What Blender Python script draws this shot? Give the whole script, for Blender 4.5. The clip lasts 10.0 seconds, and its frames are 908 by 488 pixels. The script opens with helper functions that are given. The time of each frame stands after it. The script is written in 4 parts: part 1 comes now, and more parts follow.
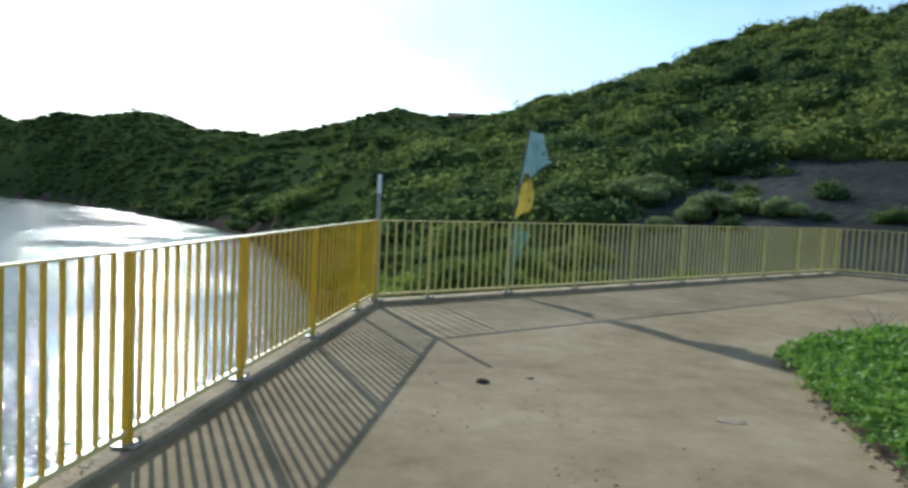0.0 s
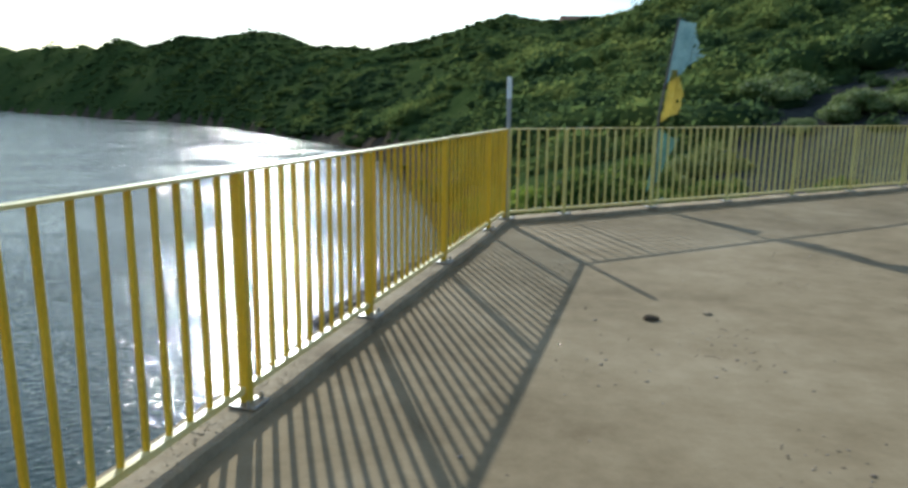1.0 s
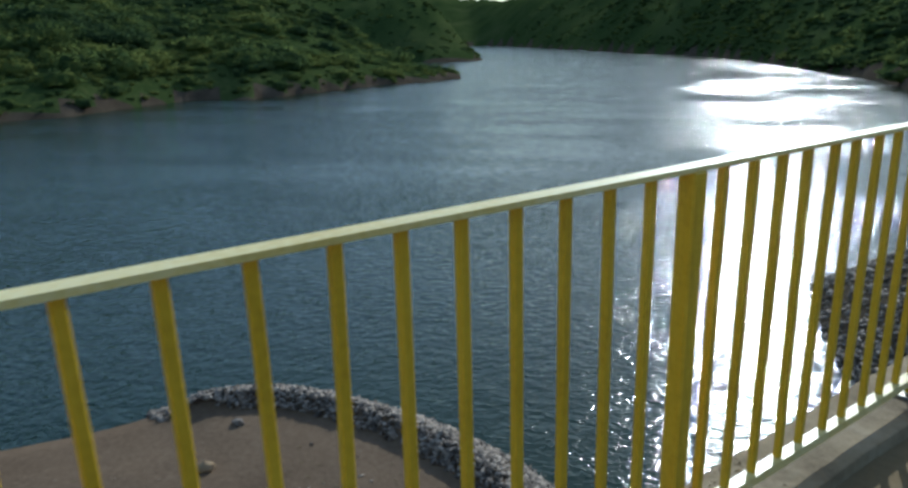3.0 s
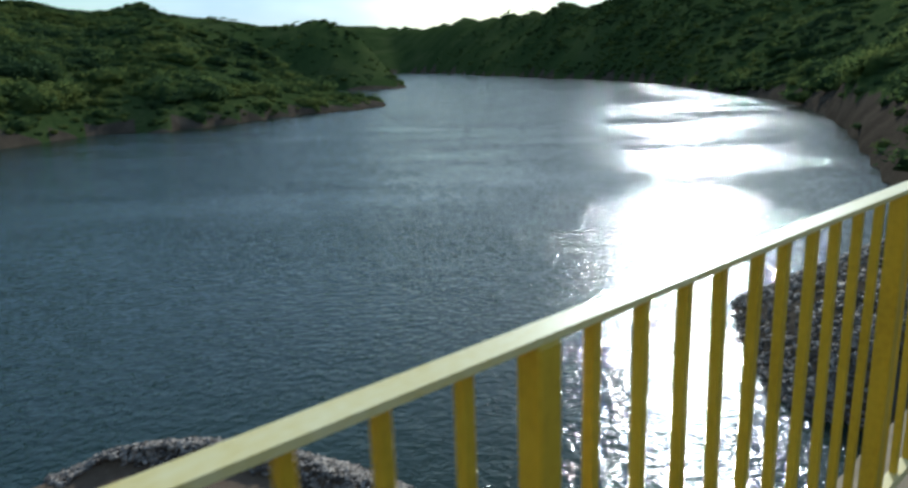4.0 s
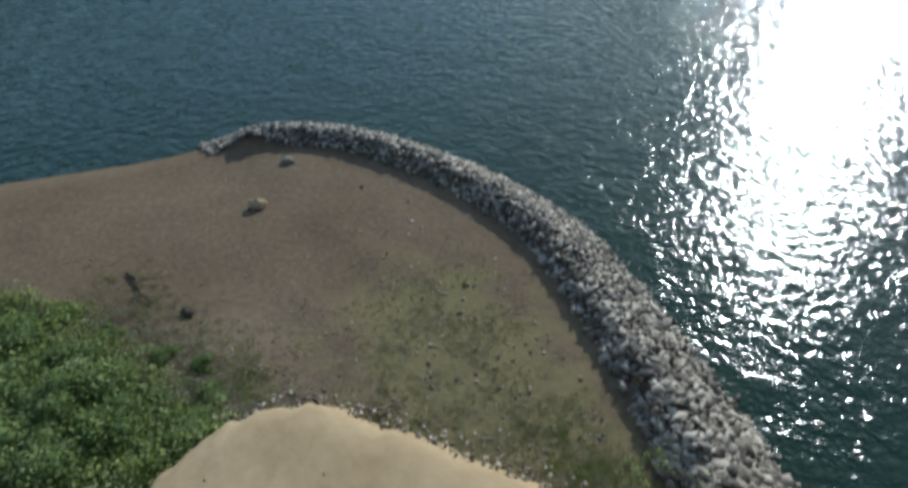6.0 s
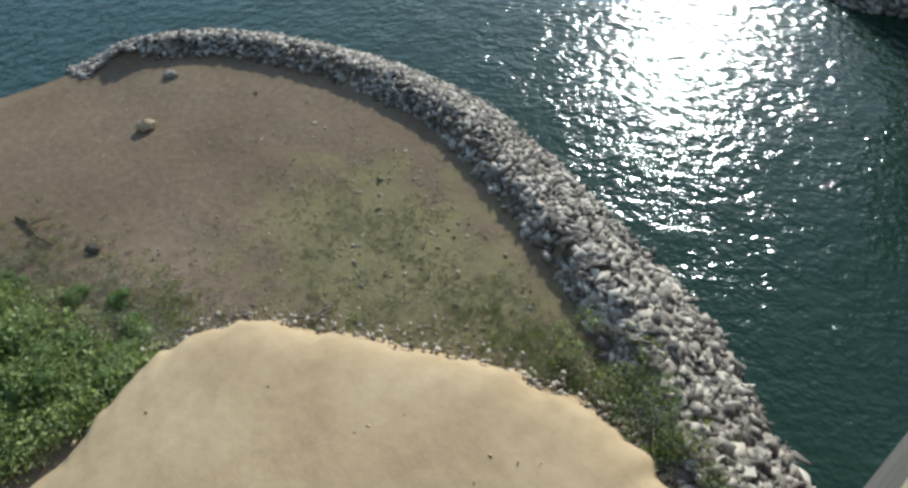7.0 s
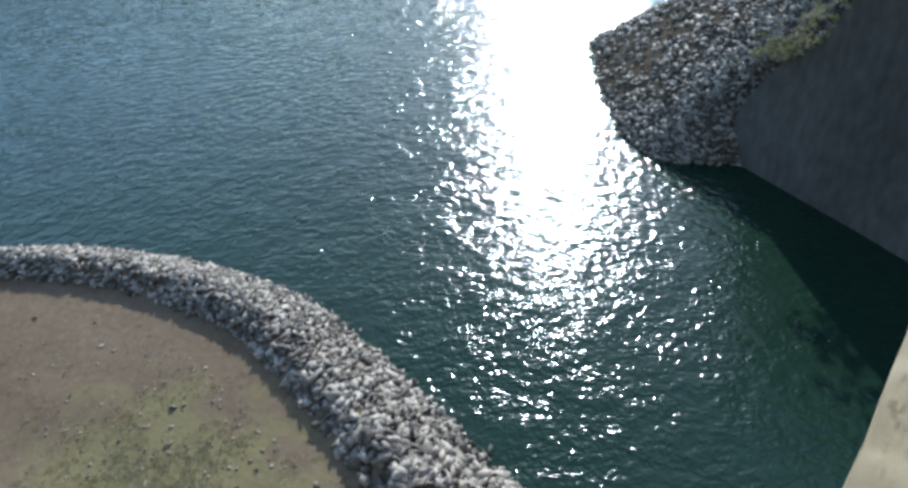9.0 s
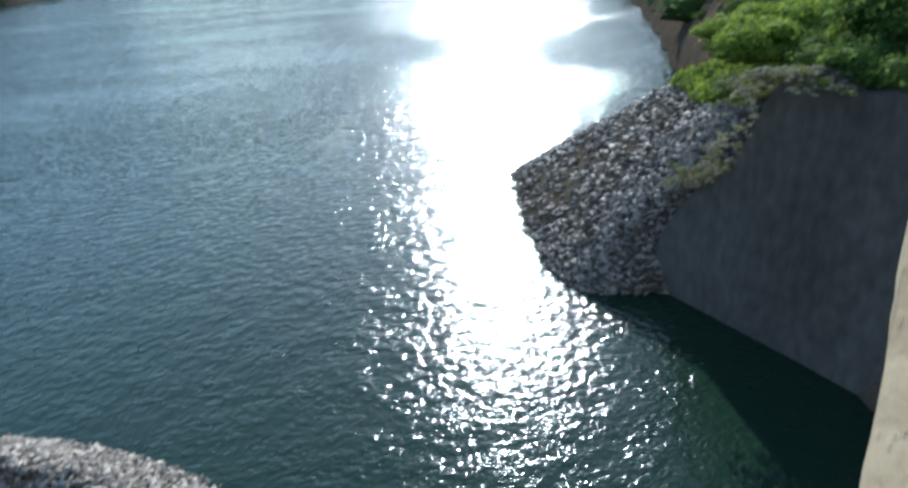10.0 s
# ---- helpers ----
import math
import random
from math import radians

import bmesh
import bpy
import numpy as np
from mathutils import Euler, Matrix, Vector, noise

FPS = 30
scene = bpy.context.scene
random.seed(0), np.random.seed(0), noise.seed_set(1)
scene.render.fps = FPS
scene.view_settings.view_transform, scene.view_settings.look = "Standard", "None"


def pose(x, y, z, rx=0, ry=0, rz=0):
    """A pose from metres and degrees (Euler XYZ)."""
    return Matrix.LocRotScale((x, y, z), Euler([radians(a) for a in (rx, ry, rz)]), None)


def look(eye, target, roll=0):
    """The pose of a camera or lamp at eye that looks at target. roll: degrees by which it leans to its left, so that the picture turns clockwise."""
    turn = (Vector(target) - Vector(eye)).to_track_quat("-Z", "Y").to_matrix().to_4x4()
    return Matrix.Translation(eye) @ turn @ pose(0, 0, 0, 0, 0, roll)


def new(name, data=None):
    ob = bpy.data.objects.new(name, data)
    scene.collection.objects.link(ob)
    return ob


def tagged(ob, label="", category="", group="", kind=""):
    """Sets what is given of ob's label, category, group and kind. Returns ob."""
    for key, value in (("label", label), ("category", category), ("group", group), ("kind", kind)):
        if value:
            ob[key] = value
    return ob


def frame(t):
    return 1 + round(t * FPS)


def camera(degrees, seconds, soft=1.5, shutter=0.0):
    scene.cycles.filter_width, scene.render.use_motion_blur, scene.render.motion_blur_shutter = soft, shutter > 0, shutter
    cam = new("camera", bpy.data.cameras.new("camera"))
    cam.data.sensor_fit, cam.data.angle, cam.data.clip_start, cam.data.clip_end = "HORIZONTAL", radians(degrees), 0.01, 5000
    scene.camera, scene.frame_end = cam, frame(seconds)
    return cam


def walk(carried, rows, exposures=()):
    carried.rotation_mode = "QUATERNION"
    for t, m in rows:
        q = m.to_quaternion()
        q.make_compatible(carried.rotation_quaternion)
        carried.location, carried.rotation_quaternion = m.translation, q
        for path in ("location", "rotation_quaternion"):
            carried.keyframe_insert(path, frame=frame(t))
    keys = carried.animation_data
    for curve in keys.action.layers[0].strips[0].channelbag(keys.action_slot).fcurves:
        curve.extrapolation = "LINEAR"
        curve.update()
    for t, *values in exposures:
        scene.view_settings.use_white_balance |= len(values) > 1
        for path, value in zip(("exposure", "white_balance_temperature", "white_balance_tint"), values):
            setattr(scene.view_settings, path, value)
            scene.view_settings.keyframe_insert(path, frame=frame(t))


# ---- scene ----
cam = camera(64.0, 10.0, soft=2.9, shutter=0.3)
PATH = [
    (0, (2.084, -8.969, 1.483), (1.845, -6.987, 1.349), 2.7),
    (0.5, (1.879, -8.559, 1.457), (1.48, -6.609, 1.255), 1.1),
    (1, (1.669, -8.134, 1.413), (1.143, -6.243, 1.03), 0.7),
    (1.5, (1.475, -7.807, 1.362), (0.655, -6.046, 0.888), -1.7),
    (2, (1.363, -7.526, 1.412), (0.005, -6.161, 0.87), -0.2),
    (2.2, (1.268, -7.426, 1.396), (-0.219, -6.19, 0.883), 2.8),
    (3.5, (0.821, -6.52, 1.446), (-0.756, -5.434, 0.866), -2.9),
    (4, (0.617, -6.179, 1.485), (-0.839, -4.897, 1.001), -2.1),
    (4.5, (0.494, -5.71, 1.525), (-0.967, -4.413, 1.096), -1.6),
    (5, (0.244, -6.051, 1.425), (-1.283, -4.891, 0.856), 0.2),
    (5.5, (0.088, -6.227, 1.392), (-1.382, -5.166, 0.546), 0.5),
    (6, (-0.129, -6.368, 1.364), (-1.499, -5.539, 0.165), -0.6),
    (6.2, (-0.257, -6.407, 1.34), (-1.53, -5.591, 0.031), -1.3),
    (7.3, (-0.194, -6.37, 1.21), (-1.242, -5.432, -0.212), -3.9),
    (7.5, (-0.169, -6.324, 1.201), (-1.211, -5.302, -0.166), -3.2),
    (8, (-0.16, -6.013, 1.105), (-1.197, -4.85, -0.149), -2.3),
    (8.5, (-0.19, -5.131, 0.945), (-1.22, -3.912, -0.26), -2.5),
    (9, (-0.18, -3.851, 0.862), (-1.228, -2.558, -0.247), -2.9),
    (9.5, (-0.185, -3.08, 0.856), (-1.263, -1.73, -0.151), -4.0),
    (10, (-0.193, -2.179, 0.854), (-1.213, -0.67, 0.028), -4.2),
]
walk(cam, [(t, look(eye, target, roll)) for t, eye, target, roll in PATH], exposures=[(0.0, 0.15, 5500, 2), (1.0, 0.18, 5550, 3), (2.0, -0.15, 5400, 2), (3.5, -0.36, 5250, 1), (5.0, -0.36, 5250, 1), (6.2, 0.05, 5400, -3), (7.5, 0.58, 5600, 0), (8.5, 0.55, 5250, 1), (10.0, 0.54, 5150, 2)])

# ---- world, sun, exposure ----
SUN_AZ, SUN_EL = 29.9, 25.9          # degrees left of +y, degrees above the horizon
WATER = -10.0
rng = np.random.default_rng(7)

world = bpy.data.worlds.new("world")
scene.world = world
world.use_nodes = True
wn, wl = world.node_tree.nodes, world.node_tree.links
wn.clear()
sky = wn.new("ShaderNodeTexSky")
sky.sky_type, sky.sun_disc = "NISHITA", False
sky.sun_elevation, sky.sun_rotation = radians(SUN_EL), radians(-SUN_AZ)
sky.air_density, sky.dust_density, sky.ozone_density = 1.2, 0.6, 2.0
coord = wn.new("ShaderNodeTexCoord")
stretch = wn.new("ShaderNodeMapping")
stretch.inputs["Scale"].default_value = (1.0, 1.0, 3.0)
cloud = wn.new("ShaderNodeTexNoise")
cloud.inputs["Scale"].default_value, cloud.inputs["Detail"].default_value = 3.2, 6.0
ramp = wn.new("ShaderNodeValToRGB")
ramp.color_ramp.elements[0].position, ramp.color_ramp.elements[1].position = 0.44, 0.64
mixc = wn.new("ShaderNodeMix")
mixc.data_type = "RGBA"
mixc.inputs[7].default_value = (5.3, 6.2, 7.3, 1)
bg = wn.new("ShaderNodeBackground")
bg.inputs["Strength"].default_value = 0.145
out = wn.new("ShaderNodeOutputWorld")
scale = wn.new("ShaderNodeMath")
scale.operation = "MULTIPLY"
scale.inputs[1].default_value = 0.62
wl.new(coord.outputs["Generated"], stretch.inputs["Vector"])
wl.new(stretch.outputs["Vector"], cloud.inputs["Vector"])
wl.new(cloud.outputs["Fac"], ramp.inputs["Fac"])
wl.new(ramp.outputs["Color"], scale.inputs[0])
wl.new(scale.outputs[0], mixc.inputs[0])
wl.new(sky.outputs["Color"], mixc.inputs[6])
wl.new(mixc.outputs[2], bg.inputs["Color"])
wl.new(bg.outputs["Background"], out.inputs["Surface"])

sun_data = bpy.data.lights.new("sun", "SUN")
sun_data.energy, sun_data.angle, sun_data.color = 4.5, radians(0.53), (1.0, 0.93, 0.82)
sun = new("sun", sun_data)
to_sun = Vector((-math.sin(radians(SUN_AZ)) * math.cos(radians(SUN_EL)), math.cos(radians(SUN_AZ)) * math.cos(radians(SUN_EL)), math.sin(radians(SUN_EL))))
sun.matrix_world = look(to_sun * 60, (0, 0, 0))
scene.view_settings.exposure = 0.0


# ---- materials ----
def material(name, colours, scale=1.0, rough=0.8, bump=0.3, detail_scale=None, metal=0.0, spec=0.5, random_by=None, stretch=(1, 1, 1), bump_dist=0.02, trans=0.0, vary=0.5, ends=(0.33, 0.67), patch=None, grain=0.5):
    """A surface of two or three colours mixed by coarse and fine noise in metres, with relief."""
    m = bpy.data.materials.new(name)
    m.use_nodes = True
    n, l = m.node_tree.nodes, m.node_tree.links
    p = n["Principled BSDF"]
    tc = n.new("ShaderNodeTexCoord")
    geo = n.new("ShaderNodeNewGeometry")
    mp = n.new("ShaderNodeMapping")
    mp.inputs["Scale"].default_value = stretch
    l.new(geo.outputs["Position"], mp.inputs["Vector"])
    a, b = n.new("ShaderNodeTexNoise"), n.new("ShaderNodeTexNoise")
    a.inputs["Scale"].default_value, a.inputs["Detail"].default_value = scale, 5.0
    b.inputs["Scale"].default_value, b.inputs["Detail"].default_value = detail_scale or scale * 14, 6.0
    b.inputs["Roughness"].default_value = grain
    for t in (a, b):
        l.new(mp.outputs["Vector"], t.inputs["Vector"])
    r = n.new("ShaderNodeValToRGB")
    els = r.color_ramp.elements
    els[0].position, els[1].position = ends
    els[0].color, els[1].color = (*colours[0], 1), (*colours[-1], 1)
    if len(colours) == 3:
        e = els.new(sum(ends) / 2)
        e.color = (*colours[1], 1)
    fac = n.new("ShaderNodeMath")
    fac.operation = "MULTIPLY_ADD"
    fac.inputs[1].default_value = 0.45
    half = n.new("ShaderNodeMath")
    half.operation = "MULTIPLY"
    half.inputs[1].default_value = 0.55
    l.new(a.outputs["Fac"], half.inputs[0])
    l.new(b.outputs["Fac"], fac.inputs[0])
    l.new(half.outputs[0], fac.inputs[2])
    last = fac
    if random_by:
        src = geo.outputs["Random Per Island"] if random_by == "island" else n.new("ShaderNodeObjectInfo").outputs["Random"]
        add = n.new("ShaderNodeMath")
        add.operation = "MULTIPLY_ADD"
        add.inputs[1].default_value = vary
        l.new(src, add.inputs[0])
        sub = n.new("ShaderNodeMath")
        sub.operation = "SUBTRACT"
        sub.inputs[1].default_value = vary / 2
        l.new(fac.outputs[0], sub.inputs[0])
        l.new(sub.outputs[0], add.inputs[2])
        last = add
    l.new(last.outputs[0], r.inputs["Fac"])
    l.new(r.outputs["Color"], p.inputs["Base Color"])
    if patch:
        # growth or dirt over part of the surface: centre, reach, colour, share of noise in its outline
        (cx, cy), (ax, ay), tint, wild = patch
        off = n.new("ShaderNodeVectorMath")
        off.operation = "SUBTRACT"
        off.inputs[1].default_value = (cx, cy, 0)
        flat = n.new("ShaderNodeVectorMath")
        flat.operation = "MULTIPLY"
        flat.inputs[1].default_value = (1 / ax, 1 / ay, 0)
        size = n.new("ShaderNodeVectorMath")
        size.operation = "LENGTH"
        mixed = n.new("ShaderNodeTexNoise")
        mixed.inputs["Scale"].default_value, mixed.inputs["Detail"].default_value = 1.3, 8.0
        edge = n.new("ShaderNodeMath")
        edge.operation = "MULTIPLY_ADD"
        edge.inputs[1].default_value = wild
        fade = n.new("ShaderNodeMapRange")
        for key, value in (("From Min", 0.6 + wild / 2), ("From Max", 1.15 + wild / 2), ("To Min", 0.85), ("To Max", 0.0)):
            fade.inputs[key].default_value = value
        blend = n.new("ShaderNodeMix")
        blend.data_type = "RGBA"
        blend.inputs[7].default_value = (*tint, 1)
        l.new(geo.outputs["Position"], off.inputs[0])
        l.new(off.outputs[0], flat.inputs[0])
        l.new(flat.outputs[0], size.inputs[0])
        l.new(geo.outputs["Position"], mixed.inputs["Vector"])
        l.new(mixed.outputs["Fac"], edge.inputs[0])
        l.new(size.outputs["Value"], edge.inputs[2])
        l.new(edge.outputs[0], fade.inputs["Value"])
        l.new(fade.outputs["Result"], blend.inputs[0])
        l.new(r.outputs["Color"], blend.inputs[6])
        l.new(blend.outputs[2], p.inputs["Base Color"])
    p.inputs["Roughness"].default_value, p.inputs["Metallic"].default_value = rough, metal
    p.inputs["Specular IOR Level"].default_value = spec
    if bump:
        bp = n.new("ShaderNodeBump")
        bp.inputs["Strength"].default_value, bp.inputs["Distance"].default_value = bump, bump_dist
        l.new(b.outputs["Fac"], bp.inputs["Height"])
        l.new(bp.outputs["Normal"], p.inputs["Normal"])
    if trans:
        tr = n.new("ShaderNodeBsdfTranslucent")
        l.new(r.outputs["Color"], tr.inputs["Color"])
        mx = n.new("ShaderNodeMixShader")
        mx.inputs["Fac"].default_value = trans
        l.new(p.outputs["BSDF"], mx.inputs[1])
        l.new(tr.outputs["BSDF"], mx.inputs[2])
        l.new(mx.outputs["Shader"], n["Material Output"].inputs["Surface"])
    return m


def water_material():
    m = bpy.data.materials.new("lake_water")
    m.use_nodes = True
    n, l = m.node_tree.nodes, m.node_tree.links
    p = n["Principled BSDF"]
    geo = n.new("ShaderNodeNewGeometry")
    r = n.new("ShaderNodeValToRGB")
    r.color_ramp.elements[0].color = (0.010, 0.022, 0.013, 1)
    r.color_ramp.elements[1].color = (0.016, 0.032, 0.019, 1)
    big = n.new("ShaderNodeTexNoise")
    big.inputs["Scale"].default_value = 0.06
    l.new(geo.outputs["Position"], big.inputs["Vector"])
    l.new(big.outputs["Fac"], r.inputs["Fac"])
    l.new(r.outputs["Color"], p.inputs["Base Color"])
    p.inputs["Roughness"].default_value, p.inputs["IOR"].default_value = 0.06, 1.30
    # the open lake is ruffled more finely than the sheltered pool
    far = n.new("ShaderNodeVectorMath")
    far.operation = "LENGTH"
    l.new(geo.outputs["Position"], far.inputs[0])
    ruffle = n.new("ShaderNodeMapRange")
    for key, value in (("From Min", 18), ("From Max", 170), ("To Min", 0.092), ("To Max", 0.11)):
        ruffle.inputs[key].default_value = value
    l.new(far.outputs["Value"], ruffle.inputs["Value"])
    streak = n.new("ShaderNodeMapping")
    streak.vector_type = "TEXTURE"
    streak.inputs["Rotation"].default_value, streak.inputs["Scale"].default_value = (0, 0, radians(38)), (2.6, 1.0, 1.0)
    gust = n.new("ShaderNodeTexNoise")
    gust.inputs["Scale"].default_value, gust.inputs["Detail"].default_value = 0.085, 6.0
    calm = n.new("ShaderNodeMapRange")
    for key, value in (("From Min", 0.38), ("From Max", 0.62), ("To Min", 0.55), ("To Max", 1.2)):
        calm.inputs[key].default_value = value
    times = n.new("ShaderNodeMath")
    times.operation = "MULTIPLY"
    l.new(geo.outputs["Position"], streak.inputs["Vector"])
    l.new(streak.outputs["Vector"], gust.inputs["Vector"])
    l.new(gust.outputs["Fac"], calm.inputs["Value"])
    l.new(ruffle.outputs["Result"], times.inputs[0])
    # gusts leave calm slicks on the open lake
    open_lake = n.new("ShaderNodeMapRange")
    for key, value in (("From Min", 22), ("From Max", 70), ("To Min", 0.0), ("To Max", 1.0)):
        open_lake.inputs[key].default_value = value
    l.new(far.outputs["Value"], open_lake.inputs["Value"])
    swell = n.new("ShaderNodeMix")
    swell.inputs[2].default_value = 1.0
    l.new(open_lake.outputs["Result"], swell.inputs[0])
    l.new(calm.outputs["Result"], swell.inputs[3])
    l.new(swell.outputs[0], times.inputs[1])
    l.new(times.outputs[0], p.inputs["Roughness"])
    normal = None
    for sc, strength, dist, rot, outer in ((0.8, 0.7, 0.046, 40, 2.2), (2.5, 0.9, 0.034, 46, 2.8), (5.4, 0.9, 0.031, 36, 1.6), (11.0, 0.8, 0.0155, 42, 0.7)):
        mp = n.new("ShaderNodeMapping")
        mp.inputs["Rotation"].default_value = (0, 0, radians(rot))
        mp.vector_type = "TEXTURE"
        mp.inputs["Scale"].default_value = (1.1, 1.0, 1.0)
        t = n.new("ShaderNodeTexNoise")
        t.inputs["Scale"].default_value, t.inputs["Detail"].default_value = sc, (0.4 if sc < 3 else 1.0)
        bp = n.new("ShaderNodeBump")
        bp.inputs["Strength"].default_value, bp.inputs["Distance"].default_value = strength, dist
        # away from the wall the short ripples give way to longer waves
        grow = n.new("ShaderNodeMapRange")
        for key, value in (("From Min", 16), ("From Max", 45), ("To Min", dist), ("To Max", dist * outer)):
            grow.inputs[key].default_value = value
        l.new(far.outputs["Value"], grow.inputs["Value"])
        if sc > 5:
            puff = n.new("ShaderNodeTexNoise")
            puff.inputs["Scale"].default_value, puff.inputs["Detail"].default_value = 0.9, 2.0
            gain = n.new("ShaderNodeMapRange")
            for key, value in (("From Min", 0.35), ("From Max", 0.68), ("To Min", 0.7), ("To Max", 1.5)):
                gain.inputs[key].default_value = value
            blow = n.new("ShaderNodeMath")
            blow.operation = "MULTIPLY"
            l.new(geo.outputs["Position"], puff.inputs["Vector"])
            l.new(puff.outputs["Fac"], gain.inputs["Value"])
            l.new(gain.outputs["Result"], blow.inputs[0])
            l.new(grow.outputs["Result"], blow.inputs[1])
            grow_out = blow.outputs[0]
        else:
            grow_out = grow.outputs["Result"]
        reach = n.new("ShaderNodeMath")
        reach.operation = "MULTIPLY"
        l.new(grow_out, reach.inputs[1])
        l.new(swell.outputs[0], reach.inputs[0])
        l.new(reach.outputs[0], bp.inputs["Distance"])
        l.new(geo.outputs["Position"], mp.inputs["Vector"])
        l.new(mp.outputs["Vector"], t.inputs["Vector"])
        l.new(t.outputs["Fac"], bp.inputs["Height"])
        if normal:
            l.new(normal, bp.inputs["Normal"])
        normal = bp.outputs["Normal"]
    l.new(normal, p.inputs["Normal"])
    return m


M_WATER = water_material()
M_SLAB = material("worn_concrete_floor", [(0.165, 0.118, 0.062), (0.255, 0.190, 0.107), (0.345, 0.266, 0.160)], 0.6, 0.95, 0.3, 3.4, bump_dist=0.02, spec=0.1, grain=0.74, ends=(0.33, 0.66))
M_KERB = material("rough_kerb_concrete", [(0.185, 0.138, 0.086), (0.33, 0.257, 0.162), (0.43, 0.345, 0.235)], 3.0, 0.95, 0.9, 14, bump_dist=0.012, spec=0.15, grain=0.72)
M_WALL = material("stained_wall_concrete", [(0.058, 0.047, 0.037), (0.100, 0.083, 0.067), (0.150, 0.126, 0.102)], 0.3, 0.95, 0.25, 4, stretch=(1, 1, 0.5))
M_YELLOW = material("yellow_paint", [(0.52, 0.315, 0.008), (0.63, 0.395, 0.012), (0.69, 0.45, 0.022)], 3.0, 0.42, 0.12, 60, bump_dist=0.002)
# rails are paler than bars: strong sun on them is put into the paint
M_CREAM = material("sunlit_yellow_paint", [(0.70, 0.52, 0.14), (0.79, 0.63, 0.24), (0.85, 0.72, 0.36)], 4.0, 0.35, 0.1, 60, bump_dist=0.002)
# paler yellow: backlight on the two farther railings is put into their colour
M_BACKLIT = material("backlit_yellow_paint", [(0.50, 0.40, 0.09), (0.60, 0.50, 0.15), (0.68, 0.60, 0.24)], 2.0, 0.5, 0.12, 50, bump_dist=0.002)
M_STEEL = material("galvanised_steel", [(0.26, 0.23, 0.19), (0.55, 0.53, 0.49)], 8.0, 0.5, 0.15, 60, metal=0.8, bump_dist=0.002)
M_SAND = material("damp_sand", [(0.112, 0.075, 0.047), (0.158, 0.109, 0.070), (0.215, 0.153, 0.100)], 0.22, 0.95, 0.6, 5.0, bump_dist=0.04, spec=0.05, grain=0.7, patch=((-8.72, -0.8), (3.8, 2.5), (0.185, 0.148, 0.070), 1.9))
M_PAD = material("packed_tan_earth", [(0.29, 0.198, 0.110), (0.37, 0.258, 0.148), (0.44, 0.315, 0.188)], 0.6, 0.95, 0.4, 3, bump_dist=0.03, spec=0.05, grain=0.7)
M_STONE = material("broken_riprap_stone", [(0.105, 0.082, 0.063), (0.225, 0.178, 0.138), (0.40, 0.33, 0.262)], 1.5, 0.85, 0.5, 12, random_by="island")
M_STONE_ONE = material("broken_riprap_block", [(0.105, 0.082, 0.063), (0.225, 0.178, 0.138), (0.40, 0.33, 0.262)], 1.5, 0.85, 0.5, 12, random_by="object")
M_HILL = material("scrub_hillside", [(0.028, 0.046, 0.014), (0.052, 0.072, 0.022), (0.085, 0.096, 0.034)], 0.035, 0.95, 0.6, 0.8, bump_dist=0.5, spec=0.0)
# bare cut below the hill; its shade is put into the dark grey
M_SHADED_CUT = material("shaded_grey_rock_cut", [(0.030, 0.030, 0.026), (0.050, 0.049, 0.043), (0.080, 0.077, 0.067)], 0.12, 0.95, 0.6, 1.5, bump_dist=0.25, spec=0.0)
M_BANK = material("bare_bank_soil", [(0.052, 0.040, 0.028), (0.085, 0.064, 0.044), (0.12, 0.092, 0.064)], 0.2, 0.95, 0.6, 3, bump_dist=0.1, spec=0.0)
# broad noise patches put lit and shaded clumps into the green and olive
M_SCRUB = material("scrub_leaves", [(0.050, 0.078, 0.034), (0.105, 0.145, 0.044), (0.175, 0.200, 0.055)], 0.05, 0.8, 0.0, 0.25, random_by="island", trans=0.55, spec=0.0, vary=0.07, ends=(0.43, 0.58))
M_LEAF = material("bush_leaves", [(0.05, 0.085, 0.018), (0.10, 0.150, 0.030), (0.19, 0.22, 0.05)], 0.4, 0.75, 0.0, 3, random_by="island", trans=0.45, spec=0.05)
M_GRASS = material("green_ground_cover", [(0.09, 0.18, 0.018), (0.16, 0.29, 0.03), (0.26, 0.38, 0.055)], 1.2, 0.6, 0.0, 9, random_by="island", trans=0.3)
M_YOUNG = material("young_leaves", [(0.11, 0.145, 0.040), (0.19, 0.235, 0.070), (0.31, 0.34, 0.15)], 1.1, 0.7, 0.0, 6, random_by="island", trans=0.35, spec=0.2)
M_WEED = material("olive_weeds", [(0.15, 0.122, 0.058), (0.25, 0.210, 0.095), (0.40, 0.34, 0.18)], 0.6, 0.7, 0.0, 8, random_by="island", trans=0.3, spec=0.2)
M_TURF = material("sunlit_turf", [(0.14, 0.19, 0.025), (0.21, 0.27, 0.035), (0.30, 0.34, 0.06)], 0.7, 0.7, 0.0, 6, random_by="island", trans=0.45, spec=0.1)
M_OLIVE = material("olive_green_weeds", [(0.11, 0.125, 0.034), (0.18, 0.195, 0.05), (0.27, 0.27, 0.09)], 0.9, 0.7, 0.0, 7, random_by="island", trans=0.35, spec=0.1)
